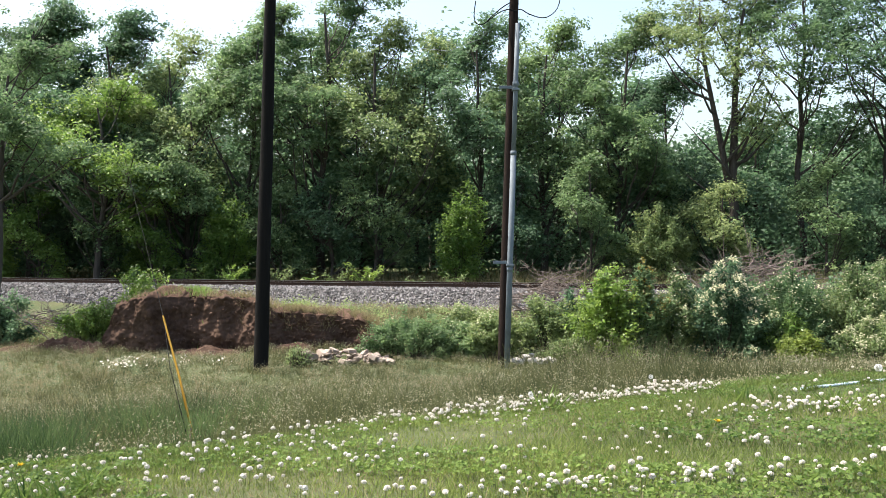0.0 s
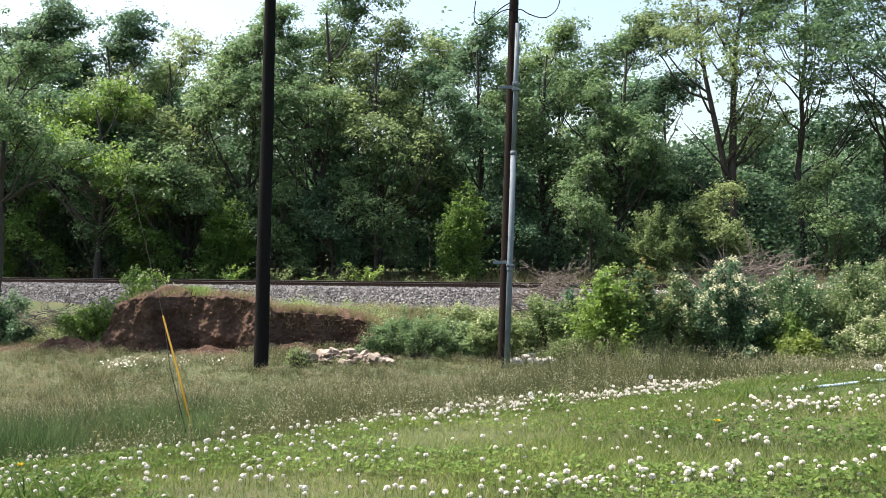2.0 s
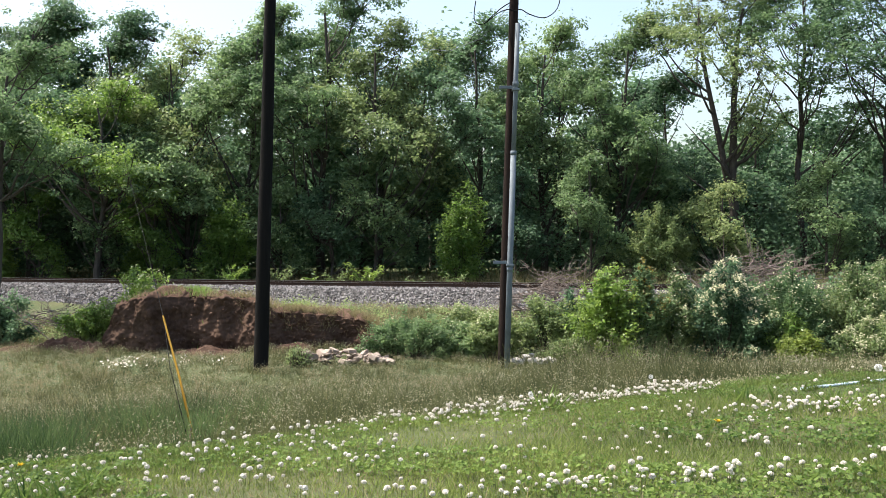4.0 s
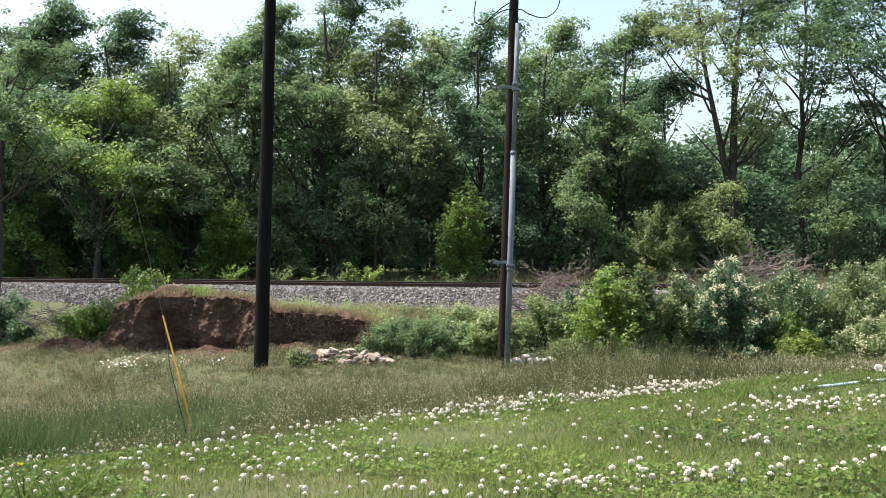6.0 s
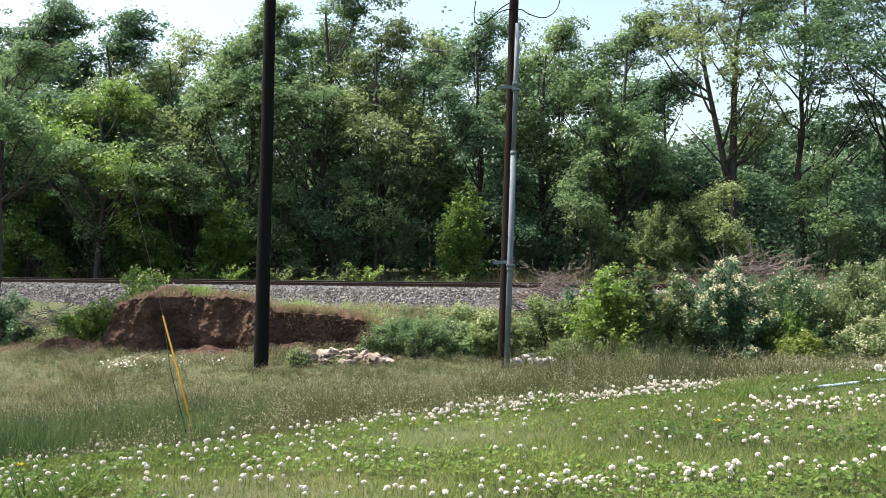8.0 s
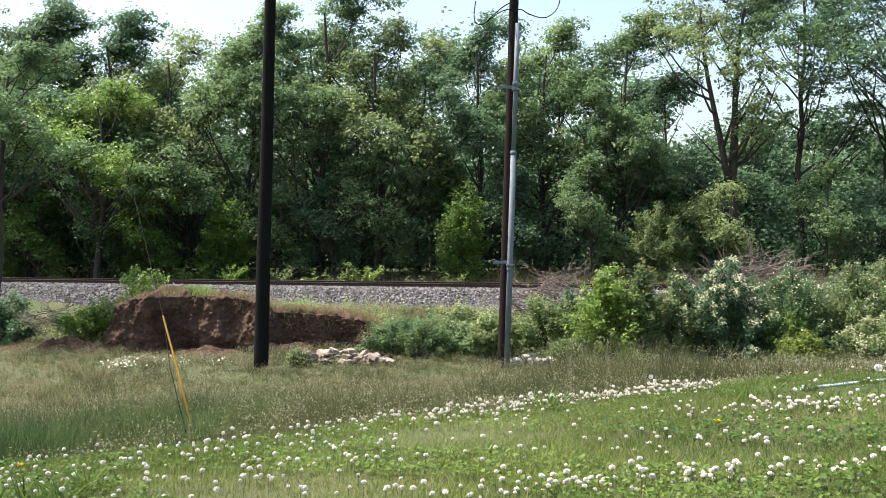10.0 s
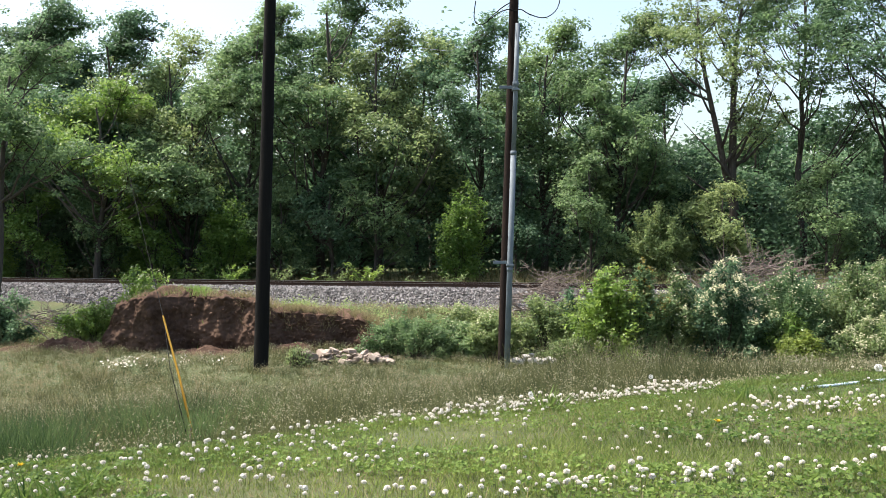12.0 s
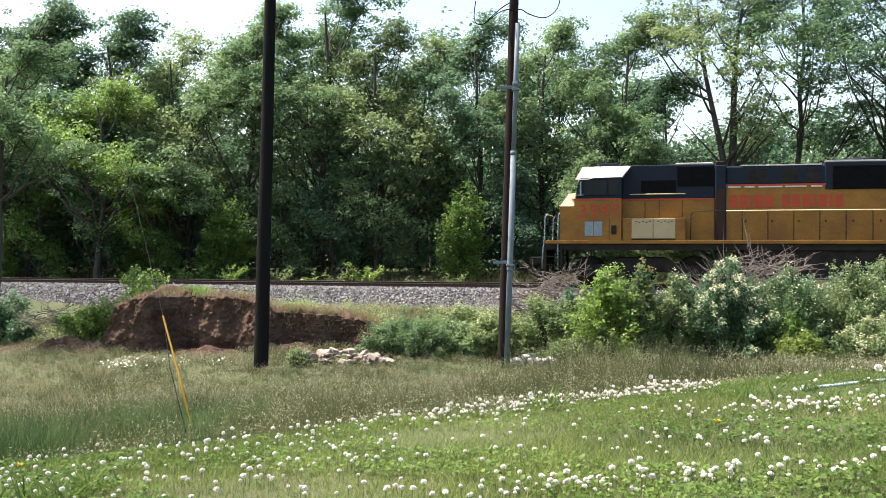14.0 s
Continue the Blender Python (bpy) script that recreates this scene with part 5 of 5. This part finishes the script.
    for y in (1.002, -1.018):
        B("stripe", -5.95, -2.72, y, y + 0.016, 3.09, 3.15, "paint_red", eh, 0.003, "red stripe")
    part("hand_bar", rod(bmesh.new(), [(-3.0, 1.06, 3.30), (-4.95, 1.06, 3.31)], 0.02, 8), "handrail", eu, "pale horizontal hand bar")
    for x in (-3.02, -4.0, -4.93):
        part("bar_bracket", rod(bmesh.new(), [(x, 0.99, 3.305), (x, 1.06, 3.305)], 0.014, 6), "handrail", eu)
    for x in (-3.55, -4.05, -4.85):
        B("door_seam", x, x + 0.018, 0.99, 1.008, 2.45, 3.08, "dirty", eh, 0.0)
    side = B("battery_box", -4.92, -2.76, 1.0, 1.47, 1.645, 2.44, "paint_yellow", bevel=0.015)
    for x0 in (-3.82, -4.58):
        p = B("battery_cover", x0, x0 + 0.74, 1.46, 1.49, 1.72, 2.42, "paint_cream", side, 0.008, "cream battery box cover")
        for k in range(5):
            B("slot", x0 + 0.08 + 0.12 * k, x0 + 0.14 + 0.12 * k, 1.485, 1.494, 2.31 - 0.045 * (k % 2), 2.34 - 0.045 * (k % 2), "dirty", p, 0.0)
    B("lower_strip", -4.6, -3.06, 1.465, 1.483, 1.66, 1.70, "dirty", side, 0.0)
    # raised exhaust section
    ds = B("brake_blister", -6.32, -5.96, -1.08, 1.08, 1.64, 4.30, "paint_grey", bevel=0.03, label="soot-stained grey raised section")
    B("blister_base", -6.30, -5.98, 1.075, 1.09, 1.66, 3.45, "rust", ds, 0.0)
    B("blister_top", -6.3, -6.0, -0.8, 0.8, 4.30, 4.46, "dirty", ds, 0.03)
    # long hood
    lh = B("long_hood", -20.2, -6.33, -1.0, 1.0, 1.64, 3.60, "paint_yellow", bevel=0.02)
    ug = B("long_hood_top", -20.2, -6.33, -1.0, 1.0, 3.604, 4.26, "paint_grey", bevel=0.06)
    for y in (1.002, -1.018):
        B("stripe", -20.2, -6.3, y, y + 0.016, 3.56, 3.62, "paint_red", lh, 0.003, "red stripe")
    # thin pale strips painted as the bright sunlit line along the hood top
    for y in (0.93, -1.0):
        B("roof_edge", -9.5, -6.85, y, y + 0.07, 4.26, 4.30, "roof", ug, 0.004, "strip painted pale as the sunlit line of the roof")
        B("roof_edge", -20.1, -9.6, y, y + 0.07, 4.36, 4.41, "roof", ug, 0.004, "strip painted pale as the sunlit line of the roof")
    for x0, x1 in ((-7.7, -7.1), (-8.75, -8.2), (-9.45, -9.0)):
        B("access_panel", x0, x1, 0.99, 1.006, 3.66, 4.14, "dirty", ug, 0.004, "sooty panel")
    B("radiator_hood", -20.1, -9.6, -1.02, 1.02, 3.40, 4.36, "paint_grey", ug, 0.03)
    B("radiator_grille", -16.0, -9.85, 1.015, 1.05, 3.42, 4.22, "black", ug, 0.008, "black radiator grille")
    for x in (-11.0, -12.6, -14.2):
        part("roof_fan", rod(bmesh.new(), [(x, 0, 4.34), (x, 0, 4.52)], 0.62, 24), "paint_grey", ug, "round roof fan housing")
    for k in range(5):
        w = (0.42, 0.34, 0.8, 0.7, 0.36)[k]
        x = (-6.40, -6.95, -7.42, -8.3, -9.15)[k]
        B("worn_strip", x - w, x, 1.019, 1.026, 3.50, 3.55, "roof", lh, 0.0, "strip of bleached paint")
    # name on the hood as plain bars
    x = -6.45
    for k in range(13):
        if k == 5:
            x -= 0.22
            continue
        w = 0.11 if k in (2, 9, 11) else 0.25
        B("lettering_bar", x - w, x, 1.0, 1.008, 2.80, 3.24, "paint_red", lh, 0.0, "red painted bar")
        x -= w + 0.085
    for k in range(15):
        x = -6.9 - 0.88 * k
        d = B("hood_door", x - 0.83, x, 0.99, 1.0045, 1.9, 2.72, "paint_yellow", lh, 0.004)
        B("latch", x - 0.12, x - 0.07, 1.0, 1.02, 2.28, 2.36, "dirty", d, 0.0)
    # walkway rails
    for y in (1.46, -1.46):
        part("handrail", rod(bmesh.new(), [(-6.3, y, 2.68), (-12.0, y, 2.68), (-19.6, y, 2.68)], 0.019, 8), "handrail", t, "pale tubular handrail")
        part("gate_rail", rod(bmesh.new(), [(-5.1, y, 1.64), (-5.12, y, 2.58), (-5.25, y, 2.68), (-6.3, y, 2.68)], 0.018, 8), "dirty", t)
        for k in range(17):
            x = -6.0 - 0.84 * k
            part("stanchion", rod(bmesh.new(), [(x, y, 1.62), (x, y, 2.68)], 0.016, 6), "dirty", t)
    # running gear
    part("fuel_tank", prism(bmesh.new(), [(-6.9, 0.45), (-6.9, 1.3), (-14.2, 1.3), (-14.2, 0.45), (-14.0, 0.3), (-7.1, 0.3)], -1.35, 1.35), "dirty", t)
    sets = []
    for c in (-3.4, -17.4):
        truck = thing("bogie", c, 0, 0, "", "")
        truck.parent = t
        for y in (1.0, -1.16):
            part("side_frame", prism(bmesh.new(), [(-2.4, 0.48), (-2.5, 0.72), (-1.3, 0.78), (-0.9, 1.02), (0.9, 1.02), (1.3, 0.78), (2.5, 0.72), (2.4, 0.48), (1.9, 0.42), (0.9, 0.5), (-0.9, 0.5), (-1.9, 0.42)], y, y + 0.16), "dirty", truck)
            for dx in (-1.85, 0, 1.85):
                part("journal_box", box(bmesh.new(), dx - 0.2, dx + 0.2, y - 0.02, y + 0.2, 0.38, 0.72, 0.03), "dirty", truck)
        for dx in (1.85, 0.0, -1.85):
            bm = rod(bmesh.new(), [(0, -0.8, 0), (0, 0.8, 0)], 0.09, 12)
            for y in (0.7, -0.83):
                rod(bm, [(0, y - 0.03 * (y < 0), 0), (0, y + 0.13, 0)], 0.51, 28)
                rod(bm, [(0, y - 0.03 if y > 0 else y + 0.10, 0), (0, y if y > 0 else y + 0.16, 0)], 0.545, 28)
            w = part("wheelset", bm, "dirty", t, "sooty steel wheels on an axle")
            w.matrix_basis = pose(c + dx, 0, 0.515)
            sets.append((w, c + dx))
    return t, sets


LOCO, WHEELSETS = build_locomotive()

build_lawn()
build_ties()


# ---- what moves: the train, and the trees in the wind ----
def motions():
    speed = 9.35
    last = 3.98

    def at_time(s):
        p = along(s, 0.717, RAIL)
        return pose(p.x, p.y, p.z, 0, 0, TURN)
    walk(LOCO, [(0.0, at_time(last + speed * 14)), (7.0, at_time(last + speed * 7)), (14.0, at_time(last))])
    for w, x in WHEELSETS:
        walk(w, [(i / 15, pose(x, 0, 0.515, 0, math.degrees(speed * i / 15 / 0.515), 0)) for i in range(211)])
    for t, amount, seed in SWAY:
        m = t.matrix_basis.copy()
        r = random.Random(seed)
        p, q = r.uniform(0, 6.28), r.uniform(0, 6.28)
        rows = []
        for i in range(29):
            s = i * 0.5
            a = amount * (0.22 * math.sin(1.9 * s + p) + 0.13 * math.sin(3.7 * s + q))
            b = amount * 0.15 * math.sin(2.3 * s + q)
            rows.append((s, m @ pose(0, 0, 0, b, a, 0)))
        walk(t, rows)


motions()
